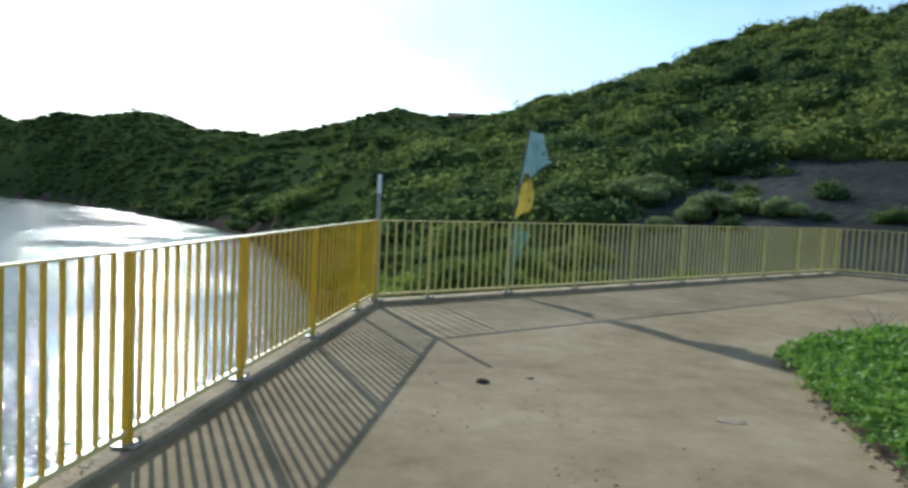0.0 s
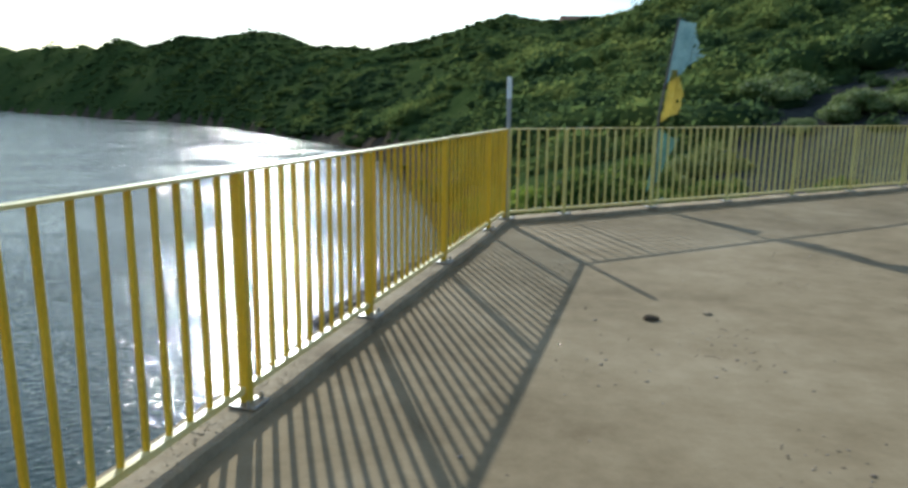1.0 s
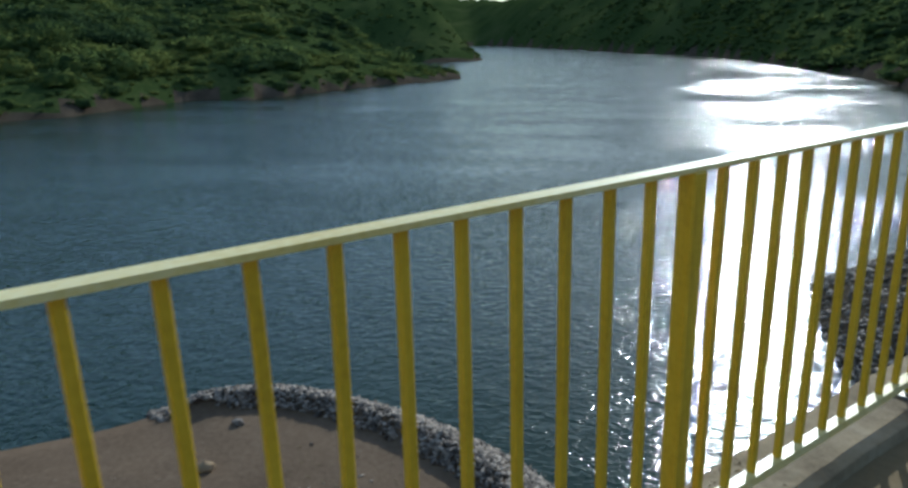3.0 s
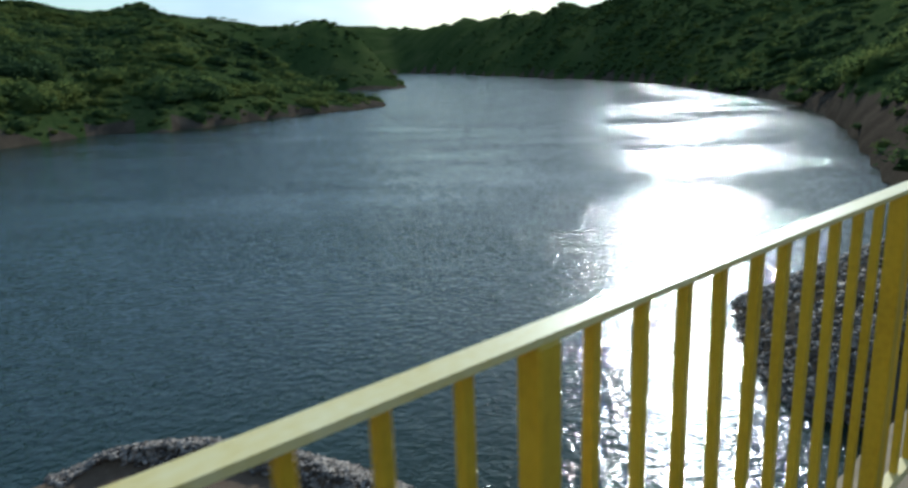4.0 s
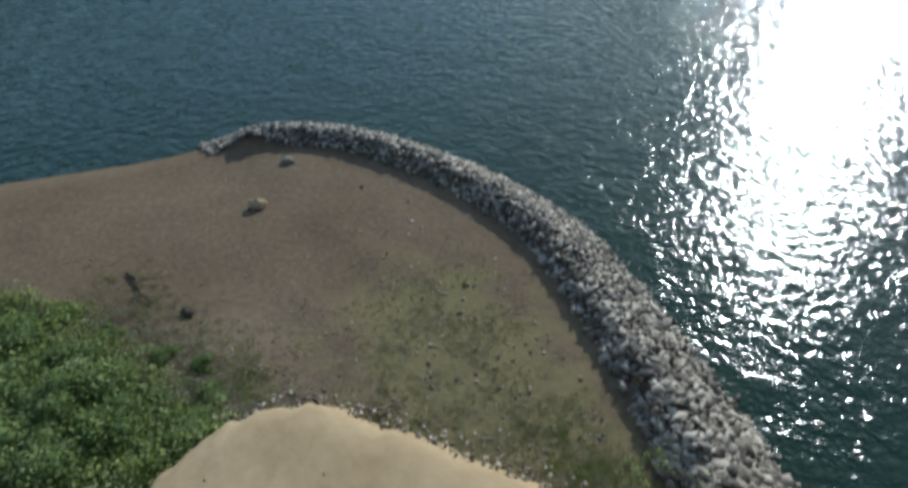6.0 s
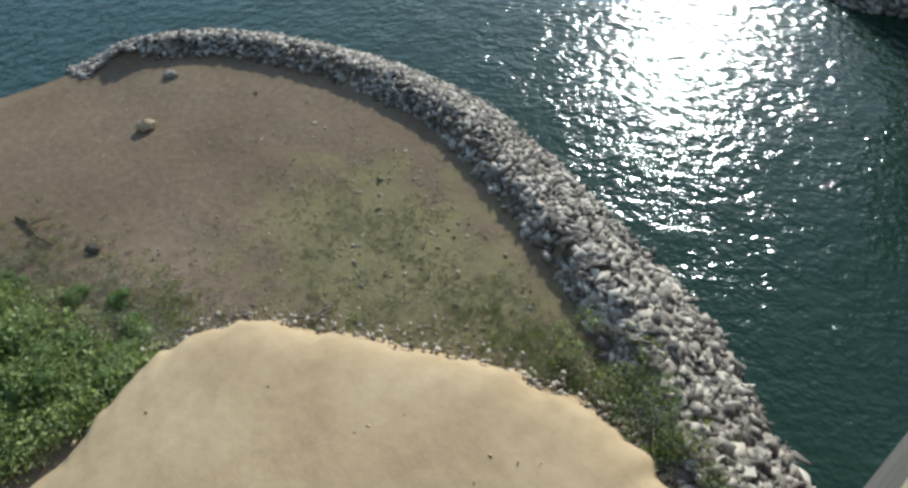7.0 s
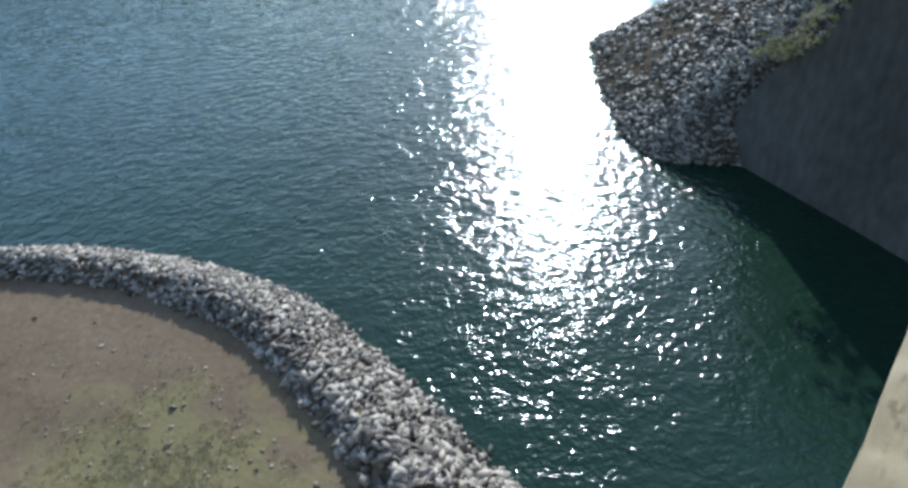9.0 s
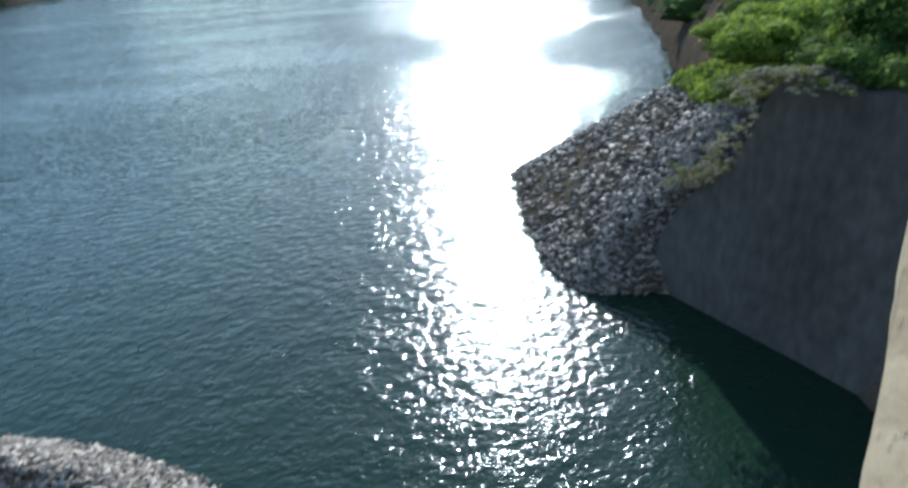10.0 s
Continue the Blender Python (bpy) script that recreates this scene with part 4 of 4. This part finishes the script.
def build_bushes():
    g = np.random.default_rng(31)
    d = (W1 - W0).normalized()
    for k in range(34):
        s, r = g.uniform(4.0, 27), g.uniform(1.0, 20) 
        p = W0 + d * s
        x, y = p.x + 0.35 * r, p.y + 0.95 * r
        top = wall_top(s)
        if x < -1.2 or (bare_soil(x, y) and g.random() < 0.75):
            continue
        build_bush(x, y, top + 0.02 * r, g.uniform(0.9, 1.7), 100 + k, "dense green thorn bush behind the wing wall", g.uniform(0.7, 1.0))
    for k in range(26):
        q = g.uniform(6.5, 24)
        p = W0 + d * q
        r = g.uniform(0.5, 3.0)
        top = wall_top(q)
        build_bush(p.x + 0.35 * r, p.y + 0.95 * r, top - 0.05, g.uniform(0.5, 1.0), 200 + k, "leafy bush at the edge of the wing wall", g.uniform(0.6, 0.9))
    for k in range(26):
        q, r = g.uniform(4.6, 17), g.uniform(1.6, 10)
        p = W0 + d * q
        top = wall_top(q)
        if p.x + 0.35 * r < -1.2 or (bare_soil(p.x + 0.35 * r, p.y + 0.95 * r) and g.random() < 0.75):
            continue
        build_bush(p.x + 0.35 * r, p.y + 0.95 * r, top + 0.02 * r - 0.05, g.uniform(0.9, 1.5), 400 + k, "dense green thorn bush behind the wing wall", g.uniform(0.7, 1.0))
    tuft = [crown_variant(90 + k, 40, False, 0.34) for k in range(5)]
    places = []
    for _ in range(900):
        q, r = g.uniform(4.5, 22), g.uniform(-0.05, 1.3) + 0.75
        p = W0 + d * q
        top = wall_top(q)
        k = g.uniform(0.12, 0.30)
        places.append((p.x + 0.4 * r, p.y + 0.85 * r, top + 0.1 + 0.3 * k, k, g.uniform(0.7, 1.3), g.uniform(0, 6.28), int(g.integers(5))))
    tagged(merged("wall_weeds", tuft, places, M_LEAF), "weeds and grass hanging over the top of the wing wall", "weeds", kind="stuff")
    ramp = []
    for _ in range(420):
        q = g.uniform(1.6, 5.6)
        p = W0 + d * q
        k = g.uniform(0.05, 0.17)
        r = g.normal(0.3, 0.35)
        ramp.append((p.x + 0.4 * r - 0.3 + g.normal(0, 0.3), p.y + 0.85 * r, wall_top(q) + 0.02 + 0.3 * k - 0.35 * max(0.0, r - 0.5), k, g.uniform(0.6, 1.1), g.uniform(0, 6.28), int(g.integers(5))))
    tagged(merged("dry_bank_weeds", tuft, ramp[:300], M_STRAW), "grey-brown dry weeds on the wall's sloping top", "dry weeds", kind="stuff")
    tagged(merged("bank_weeds", tuft, ramp[300:], M_OLIVE), "sparse olive weeds among dry stems along the wall's top", "weeds", kind="stuff")
    for k, (x, y, size) in enumerate(((4.2, 30.0, 1.7), (3.0, 28.6, 1.4), (5.3, 28.4, 1.5), (1.4, 26.0, 1.2), (0.2, 24.5, 1.1))):
        build_bush(x, y, -2.7, size, 640 + k, "rounded yellow-green bush behind the railing", 0.9, M_OLIVE)
    for k in range(12):
        x, y = g.uniform(-6.0, -1.0), g.uniform(21, 31)
        build_bush(x, y, -3.7, g.uniform(0.7, 1.3), 600 + k, "yellow-green bush on the crown of the promontory", 0.8, M_TURF)
    for k, (az, r, size) in enumerate(((-10.2, 52, 1.9), (-14.2, 46, 1.3), (-15.6, 47, 1.5), (-17.3, 46, 1.4), (-12.0, 44, 0.9), (-21, 44, 1.2))):
        x, y, z = land(az, r)
        build_bush(x, y, z - 0.1, size, 450 + k, "light green bush standing before the bare cut", 1.1 if k == 0 else 0.75, M_YOUNG)
    v = np.array(MOUND).reshape(len(MOUND_PROF), MOUND_N, 3)
    for k in range(9):
        i, r = int(g.integers(8, MOUND_N - 4)), int(g.integers(6, 9))
        x, y, z = v[r, i] + g.normal(0, 0.25, 3) * np.array([1, 1, 0])
        build_bush(x, y, z - 0.1, g.uniform(0.3, 0.6), 300 + k, "yellow-green bush on top of the stone slope", 0.65, M_YOUNG)


build_bushes()


def build_shelf_scrub():
    """Low scrub between the bushes on the shelf behind the wing wall."""
    g = np.random.default_rng(67)
    d = (W1 - W0).normalized()
    low, sunny = [], []
    for _ in range(2600):
        q, r = g.uniform(0.5, 31), 1.2 + 23 * g.random() ** 1.3
        if q < 4.6 and r < 3.5:
            continue
        p = W0 + d * q
        x, y = p.x + 0.35 * r, p.y + 0.95 * r
        k = g.uniform(0.3, 0.75)
        if bare_soil(x, y) and g.random() < 0.9:
            continue
        row = (x, y, max(wall_top(q), -3.7) + 0.02 * r + 0.25 * k + 0.25 * fbm(x, y, 4, 3, 8.0), k, g.uniform(0.7, 1.1), g.uniform(0, 6.28), int(g.integers(6)))
        (sunny if noise.noise(Vector((x * 0.25, y * 0.25, 3.0))) > 0.12 else low).append(row)
    tagged(merged("low_scrub", FAR_CROWNS, low, M_LEAF), "low dark green scrub on the shelf behind the wall", "scrub", kind="stuff")
    tagged(merged("sunlit_scrub", FAR_CROWNS, sunny, M_TURF), "yellow-green low scrub on the shelf behind the wall", "scrub", kind="stuff")


build_shelf_scrub()


def build_turf():
    """Sunlit turf and a few dead stalks on the promontory's top."""
    g = np.random.default_rng(61)
    tuft = [crown_variant(110 + k, 44, False, 0.34) for k in range(5)]
    v = np.array(MOUND).reshape(len(MOUND_PROF), MOUND_N, 3)
    places = []
    for _ in range(2600):
        r, i = g.uniform(5.7, 7.9), g.uniform(6, MOUND_N - 1.01)
        r0, i0 = int(r), int(i)
        fr, fi = r - r0, i - i0
        p = (v[r0, i0] * (1 - fr) + v[r0 + 1, i0] * fr) * (1 - fi) + (v[r0, i0 + 1] * (1 - fr) + v[r0 + 1, i0 + 1] * fr) * fi
        k = g.uniform(0.14, 0.36)
        places.append((p[0], p[1], p[2] + 0.3 * k, k, g.uniform(0.8, 1.5), g.uniform(0, 6.28), int(g.integers(5))))
    tagged(merged("turf", tuft, places, M_TURF), "sunlit yellow-green turf on top of the stone slope", "grass", kind="stuff")
    for k in range(7):
        i = int(MOUND_N * 0.42) + 2 * k
        x, y, z = v[6, min(i, MOUND_N - 2)]
        w = empty("dead_stalk", (x, y, z - 0.05))
        for q in range(3):
            a, h = g.uniform(0, 6.28), g.uniform(0.7, 1.4)
            part("stem", tube_bm([(0, 0, 0), (0.06 * math.cos(a), 0.06 * math.sin(a), h * 0.6), (0.2 * math.cos(a), 0.2 * math.sin(a), h)], 0.022, 5, 0.3), M_POLE, w)
        tagged(w, "bare dead stalk standing on the promontory's edge", "dead plant", group="dead stalks")


build_turf()

# bushes and weeds beside the earth pad, thinning out towards the sand
def build_pad_bushes():
    g = np.random.default_rng(83)
    spots = [(-10.43, -5.97, 0.4), (-11.15, -6.62, 0.55), (-12.16, -7.06, 0.5), (-13.08, -7.7, 0.6), (-14.19, -8.43, 0.6), (-10.56, -7.46, 0.7), (-11.67, -8.09, 0.75), (-10.29, -8.76, 0.8), (-12.79, -9.01, 0.8), (-11.41, -9.58, 0.9), (-9.87, -7.99, 0.55), (-10.04, -6.69, 0.4), (-13.82, -9.55, 0.8), (-9.62, -9.99, 0.8), (-12.44, -10.62, 0.9), (-10.64, -11.12, 0.9), (-13.46, -6.89, 0.28), (-12.33, -5.95, 0.28), (-14.77, -7.5, 0.28), (-11.62, -5.4, 0.25), (-9.83, -6.1, 0.42), (-10.82, -5.45, 0.33), (-12.09, -8.55, 0.6), (-13.39, -8.58, 0.6), (-10.99, -8.52, 0.7)]
    for k, (x, y, size) in enumerate(spots):
        build_bush(x, y, -9.45, size, 500 + k, "light green weedy bush beside the earth shelf", g.uniform(0.5, 0.75), M_YOUNG)


build_pad_bushes()


def build_pad_weeds():
    """Rank grass and grey dry stalks filling the ground between the bushes."""
    g = np.random.default_rng(89)
    tuft = [crown_variant(130 + k, 46, False, 0.15) for k in range(5)]
    green, dry = [], []
    for _ in range(2600):
        x, y = g.uniform(-16, -9.3), g.uniform(-12, -5.0)
        rim = -4.9 + 0.42 * (x + 9.3)          # upper edge of the growth
        if y > rim + 0.5 * noise.noise(Vector((x * 0.8, y * 0.8, 2.0))):
            continue
        near = (rim - y) < g.uniform(0.2, 1.8)
        k = g.uniform(0.13, 0.27) if near else g.uniform(0.22, 0.45)
        (dry if near and g.random() < 0.55 else green).append((x, y, -9.42 + 0.35 * k, k, g.uniform(0.8, 1.4), g.uniform(0, 6.28), int(g.integers(5))))
    for _ in range(420):                      # thin straw straying onto the sand
        x = g.uniform(-14.5, -8.9)
        y = -4.9 + 0.42 * (x + 9.3) + abs(g.normal(0, 0.75))
        k = g.uniform(0.06, 0.16)
        dry.append((x, y, -9.42 + 0.35 * k, k, g.uniform(0.6, 1.1), g.uniform(0, 6.28), int(g.integers(5))))
    for _ in range(1500):                     # dead stems littering the sand before the pad
        x = g.uniform(-11.0, -3.6)
        y = g.normal(-0.6 + 0.32 * (x + 6.5), 0.95)
        if noise.noise(Vector((x * 0.9, y * 0.9, 11.0))) < -0.08:
            continue
        k = g.uniform(0.04, 0.10)
        dry.append((x, y, -9.39 + 0.3 * k, k, g.uniform(0.4, 0.8), g.uniform(0, 6.28), int(g.integers(5))))
    tagged(merged("rank_grass", tuft, green, M_SAGE), "rank green grass and weeds between the bushes", "grass", kind="stuff")
    tagged(merged("dry_grass", tuft, dry, M_STRAW), "grey straw-coloured dry grass along the sand", "grass", kind="stuff")


build_pad_weeds()


# ---- stones ----
def stone_variant(seed):
    """An angular broken stone: the hull of a few points thrown over a flattened ball."""
    g = np.random.default_rng(seed)
    bm = bmesh.new()
    d = np.sign(g.uniform(-1, 1, (11, 3))) * g.uniform(0.25, 1.0, (11, 3))
    d *= np.array([1.0, g.uniform(0.45, 0.85), g.uniform(0.22, 0.42)])
    for p in d:
        bm.verts.new(p)
    bmesh.ops.convex_hull(bm, input=list(bm.verts))
    for v in [v for v in bm.verts if not v.link_faces]:
        bm.verts.remove(v)
    bm.verts.ensure_lookup_table()
    bm.verts.index_update()
    v = np.array([x.co[:] for x in bm.verts])
    f = np.array([[y.index for y in x.verts] for x in bm.faces])
    bm.free()
    return v, f


STONES = [stone_variant(k) for k in range(10)]


def stone_object_meshes():
    res = []
    for v, f in STONES:
        me = bpy.data.meshes.new("stone")
        me.from_pydata([tuple(p) for p in v], [], [tuple(q) for q in f])
        me.materials.append(M_STONE_ONE)
        res.append(me)
    return res


def build_berm():
    g = np.random.default_rng(5)
    singles, rest = [], []
    total = LEN[-1]
    tries = 0
    while len(singles) + len(rest) < 7600 and tries < 40000:
        tries += 1
        s = g.uniform(BERM_FROM - 0.6, total)
        i = min(int(np.searchsorted(LEN, s)) - 1, len(LINE) - 2)
        a, b = LINE[i], LINE[i + 1]
        t = (s - LEN[i]) / (LEN[i + 1] - LEN[i])
        p, d = a + (b - a) * t, (b - a) / np.hypot(*(b - a))
        wide = np.interp(s, [BERM_FROM, BERM_FROM + 2.5, total - 7, total - 3, total], [1.6, 2.3, 2.3, 2.6, 2.5])
        k = g.uniform(-0.4, wide - 0.25)
        x, y = p[0] + d[1] * k, p[1] - d[0] * k
        if x > -0.3:
            continue
        z = float(platform_height(x, y, k, s))
        size = g.uniform(0.07, 0.155) * (1.35 if g.random() < 0.12 else 1) * float(np.interp(x, [-9, -4], [1.0, 1.55]))
        row = (x, y, z + 0.02 + 0.05 * g.random(), size, g.uniform(0.8, 1.2), g.uniform(0, 6.28), int(g.integers(10)))
        if x > -6.0 and len(singles) < 300:
            singles.append(row)
        else:
            rest.append(row)
    berm = empty("stone_berm", (-10, 3, -9.4))
    bpy.context.view_layer.update()
    meshes = stone_object_meshes()
    for x, y, z, s, h, turn, w in singles:
        ob = new("stone", meshes[w])
        ob.parent = berm
        ob.location, ob.rotation_euler, ob.scale = (x + 10, y - 3, z + 9.4), (rng.normal(0, 0.4), rng.normal(0, 0.4), turn), (s, s, s * h)
    fill = merged("stone_fill", STONES, [(x + 10, y - 3, z + 9.4, s, h, t, w) for x, y, z, s, h, t, w in rest], M_STONE, berm, 0.4)
    tagged(fill, kind="stuff")
    tuft = [crown_variant(150 + k, 40, False, 0.15) for k in range(5)]
    green, dry = [], []
    for _ in range(900):
        s = g.uniform(total - 6.2, total)
        i = min(int(np.searchsorted(LEN, s)) - 1, len(LINE) - 2)
        a, b = LINE[i], LINE[i + 1]
        t = (s - LEN[i]) / (LEN[i + 1] - LEN[i])
        p, d = a + (b - a) * t, (b - a) / np.hypot(*(b - a))
        k = np.interp(s, [total - 6.2, total - 3, total], [2.4, 1.95, 1.6]) + g.normal(0, 0.24)
        x, y = p[0] + d[1] * k, p[1] - d[0] * k
        if x > -0.3 or noise.noise(Vector((x * 1.3, y * 1.3, 7.0))) < -0.12:
            continue
        size = g.uniform(0.12, 0.30)
        row = (x, y, float(platform_height(x, y, k, s)) + 0.12 + 0.3 * size, size, g.uniform(0.7, 1.2), g.uniform(0, 6.28), int(g.integers(5)))
        (dry if g.random() < 0.45 else green).append(row)
    tagged(merged("berm_weeds", tuft, green, M_SAGE), "pale green weeds growing through the berm's inner edge", "weeds", kind="stuff")
    tagged(merged("dry_berm_weeds", tuft, dry, M_STRAW), "dry straw weeds between the stones by the earth pad", "dry weeds", kind="stuff")
    tagged(berm, "curved berm of loose broken grey stones along the waterline", "stone berm")
    # stones of the far slope
    far = []
    v = np.array(MOUND).reshape(len(MOUND_PROF), MOUND_N, 3)
    for _ in range(7400):
        r, i = g.uniform(0.5, 6.4), g.uniform(0, MOUND_N - 1.01)
        r0, i0 = int(r), int(i)
        if i0 > MOUND_N - 9 and r > 5.5:
            continue
        fr, fi = r - r0, i - i0
        p = (v[r0, i0] * (1 - fr) + v[r0 + 1, i0] * fr) * (1 - fi) + (v[r0, i0 + 1] * (1 - fr) + v[r0 + 1, i0 + 1] * fr) * fi
        far.append((p[0], p[1], p[2] + 0.03, g.uniform(0.09, 0.19), g.uniform(0.8, 1.2), g.uniform(0, 6.28), int(g.integers(10))))
    far.sort(key=lambda row: (row[0] + 7.5) ** 2 + (row[1] - 17) ** 2)
    slope = empty("riprap_slope", (-8, 18, -10))
    for x, y, z, k, h, turn, w in far[:300]:
        ob = new("stone", meshes[w])
        ob.parent = slope
        ob.location, ob.rotation_euler, ob.scale = (x + 8, y - 18, z + 10), (rng.normal(0, 0.4), rng.normal(0, 0.4), turn), (k, k, k * h)
    fill = merged("stone_fill", STONES, [(x + 8, y - 18, z + 10, k, h, turn, w) for x, y, z, k, h, turn, w in far[300:]], M_STONE, slope, 0.4)
    tagged(fill, kind="stuff")
    tagged(slope, "slope of dark broken riprap stones above the water", "riprap")
    # scattered pebbles on the platform
    peb = []
    while len(peb) < 2600:
        x, y = g.uniform(-20, -2.5), g.uniform(-8, 2)
        d, s = shore_place(x, y)
        if d < 2.9 or g.random() > 0.12 + 0.88 * (x > -12.5):
            continue
        z = float(platform_height(x, y, d, s))
        peb.append((x, y, z + 0.01, g.uniform(0.010, 0.028) * (2.0 if g.random() < 0.05 else 1), 0.7, g.uniform(0, 6.28), int(g.integers(10))))
    tagged(merged("pebbles", STONES, peb, M_GRAVEL), "small stones scattered over the sandy platform", "pebbles", kind="stuff")
    pale = []
    while len(pale) < 330:
        x, y = g.normal(-8.3, 2.6), g.normal(-0.6, 1.3)
        d, s = shore_place(x, y)
        if d > 2.7 and x < -1.0 and y > -3.2 + 0.25 * abs(x + 5):
            pale.append((x, y, float(platform_height(x, y, d, s)) + 0.01, g.uniform(0.02, 0.06) * (1.8 if g.random() < 0.08 else 1), 0.9, g.uniform(0, 6.28), int(g.integers(10))))
    tagged(merged("pale_stones", STONES, pale, M_GRAVEL, None, 0.4), "pale broken stones scattered over the weedy sand", "stones", kind="stuff")
    clods = []
    while len(clods) < 130:
        x, y = g.uniform(-8.6, -0.6), g.uniform(-10, -1.6)
        if y < -1.9 - 0.45 * max(0.0, -x - 3.5):
            clods.append((x, y, -8.69, g.uniform(0.012, 0.045) * (1.7 if g.random() < 0.1 else 1), 0.6, g.uniform(0, 6.28), int(g.integers(10))))
    tagged(merged("earth_clods", STONES, clods, M_PAD, None, 0.3), "small clods lying on the packed earth shelf", "clods", kind="stuff")
    # rubble at the pad's edge
    edge = smooth_line([(-9.71, -5.22), (-9.08, -3.76), (-7.25, -2.48), (-5.52, -1.39), (-4.1, -0.97), (-2.9, -0.84), (-1.9, -0.9)], 10)
    rub = []
    for _ in range(900):
        i = int(g.integers(len(edge)))
        p = edge[i] + g.normal(0, 0.26, 2)
        rub.append((p[0], p[1], -9.3 + 0.15 * g.random(), g.uniform(0.02, 0.085), 0.9, g.uniform(0, 6.28), int(g.integers(10))))
    tagged(merged("rubble", STONES, rub, M_GRAVEL), "small rubble along the foot of the earth shelf", "rubble", kind="stuff")


build_berm()


def build_weeds():
    """Low tufts over the damp part of the platform, thicker by the berm's near end and along the shelf's foot."""
    g = np.random.default_rng(77)
    tuft = [crown_variant(70 + k, 30, False, 0.26) for k in range(5)]
    places, bright = [], []
    for cx, cy, sx, sy, n, size in ((-8.51, -0.82, 2.4, 1.2, 5200, 0.040), (-5.3, -0.4, 0.8, 0.45, 420, 0.07), (-3.38, -0.01, 0.8, 0.4, 320, 0.09), (-1.77, 0.18, 0.6, 0.3, 160, 0.09), (-12.74, -5.93, 1.2, 0.6, 260, 0.06), (-11.11, -5.13, 1.2, 0.7, 200, 0.07), (-13.65, -6.58, 1.4, 0.7, 160, 0.08), (-10.1, -4.79, 0.8, 0.4, 90, 0.1), (-8.05, -2.92, 0.7, 0.4, 60, 0.08)):
        for _ in range(n):
            x, y = g.normal(cx, sx), g.normal(cy, sy)
            d, s = shore_place(x, y)
            if d < 0.6 or x > -0.4 or (size < 0.05 and noise.noise(Vector((x * 1.1, y * 1.1, 5.0))) < g.uniform(-0.25, 0.3)):
                continue
            k = size * g.uniform(0.6, 1.6)
            (bright if size > 0.065 else places).append((x, y, float(platform_height(x, y, d, s)) + 0.25 * k, k, g.uniform(0.4, 0.9), g.uniform(0, 6.28), int(g.integers(5))))
    tagged(merged("green_tufts", tuft, bright, M_OLIVE), "olive green weed tufts at the end of the stone berm", "weeds", kind="stuff")
    tagged(merged("weed_tufts", tuft, places, M_WEED), "sparse olive weed tufts growing over the damp sand", "weeds", kind="stuff")


build_weeds()

# ---- loose things on the platform ----
single("boulder", pebble_bm(2, 0.20, 0.6), M_STONE_ONE, (-18.42, -0.93, -9.36), "pale stone lying on the sand near the berm", "stone", 0.4, "boulders on the sand")
single("boulder", pebble_bm(5, 0.24, 0.7), M_PAD, (-16.66, -2.47, -9.34), "whitish stone lying alone on the sand", "stone", 1.0, "boulders on the sand")
single("boulder", pebble_bm(8, 0.20, 0.3), M_BANK, (-13.4, -5.18, -9.36), "dark flat stone lying on the sand", "stone", 0.2, "boulders on the sand")


def build_driftwood(name, at, turn, length, label, mat):
    base = empty(name, at)
    base.rotation_euler = (0, 0, turn)
    part("branch", tube_bm([(0, 0, 0.04), (length * 0.3, 0.06, 0.10), (length * 0.65, -0.04, 0.07), (length, 0.05, 0.05)], 0.04, 7, 0.4), mat, base)
    part("twig", tube_bm([(length * 0.35, 0.05, 0.09), (length * 0.5, 0.25, 0.2), (length * 0.6, 0.42, 0.22)], 0.018, 6, 0.4), mat, base)
    part("twig", tube_bm([(length * 0.6, -0.03, 0.07), (length * 0.75, -0.22, 0.16), (length * 0.8, -0.4, 0.1)], 0.016, 6, 0.4), mat, base)
    tagged(base, label, "driftwood", group="driftwood")


build_driftwood("driftwood", (-15.54, -6.06, -9.42), 0.15, 1.5, "dark dry branch lying on the sand", M_BANK)
build_driftwood("driftwood", (-8.82, -3.48, -9.40), 1.35, 1.1, "pale bleached stick at the foot of the earth shelf", M_DRY)


def build_house(at, turn):
    h = empty("house", at)
    h.rotation_euler = (0, 0, turn)
    part("wall", box_bm((9, 7, 3.4), (0, 0, 1.7)), M_DRY, h)
    bm = bmesh.new()
    a = [bm.verts.new(p) for p in ((-5, -4, 3.4), (5, -4, 3.4), (5, 4, 3.4), (-5, 4, 3.4), (-5, 0, 5.4), (5, 0, 5.4))]
    for f in ((0, 1, 5, 4), (2, 3, 4, 5), (0, 4, 3), (1, 2, 5), (3, 2, 1, 0)):
        bm.faces.new([a[i] for i in f])
    part("roof", bm, M_ROOF, h)
    for x in (-2.5, 2.5):
        part("window", box_bm((1.2, 0.1, 1.1), (x, -3.52, 1.9)), M_POLE, h)
    tagged(h, "small grey house with a clay roof on the ridge", "house")


hx, hy, hz = land(6.6, 312)
build_house((hx, hy, hz - 3.6), 0.3)
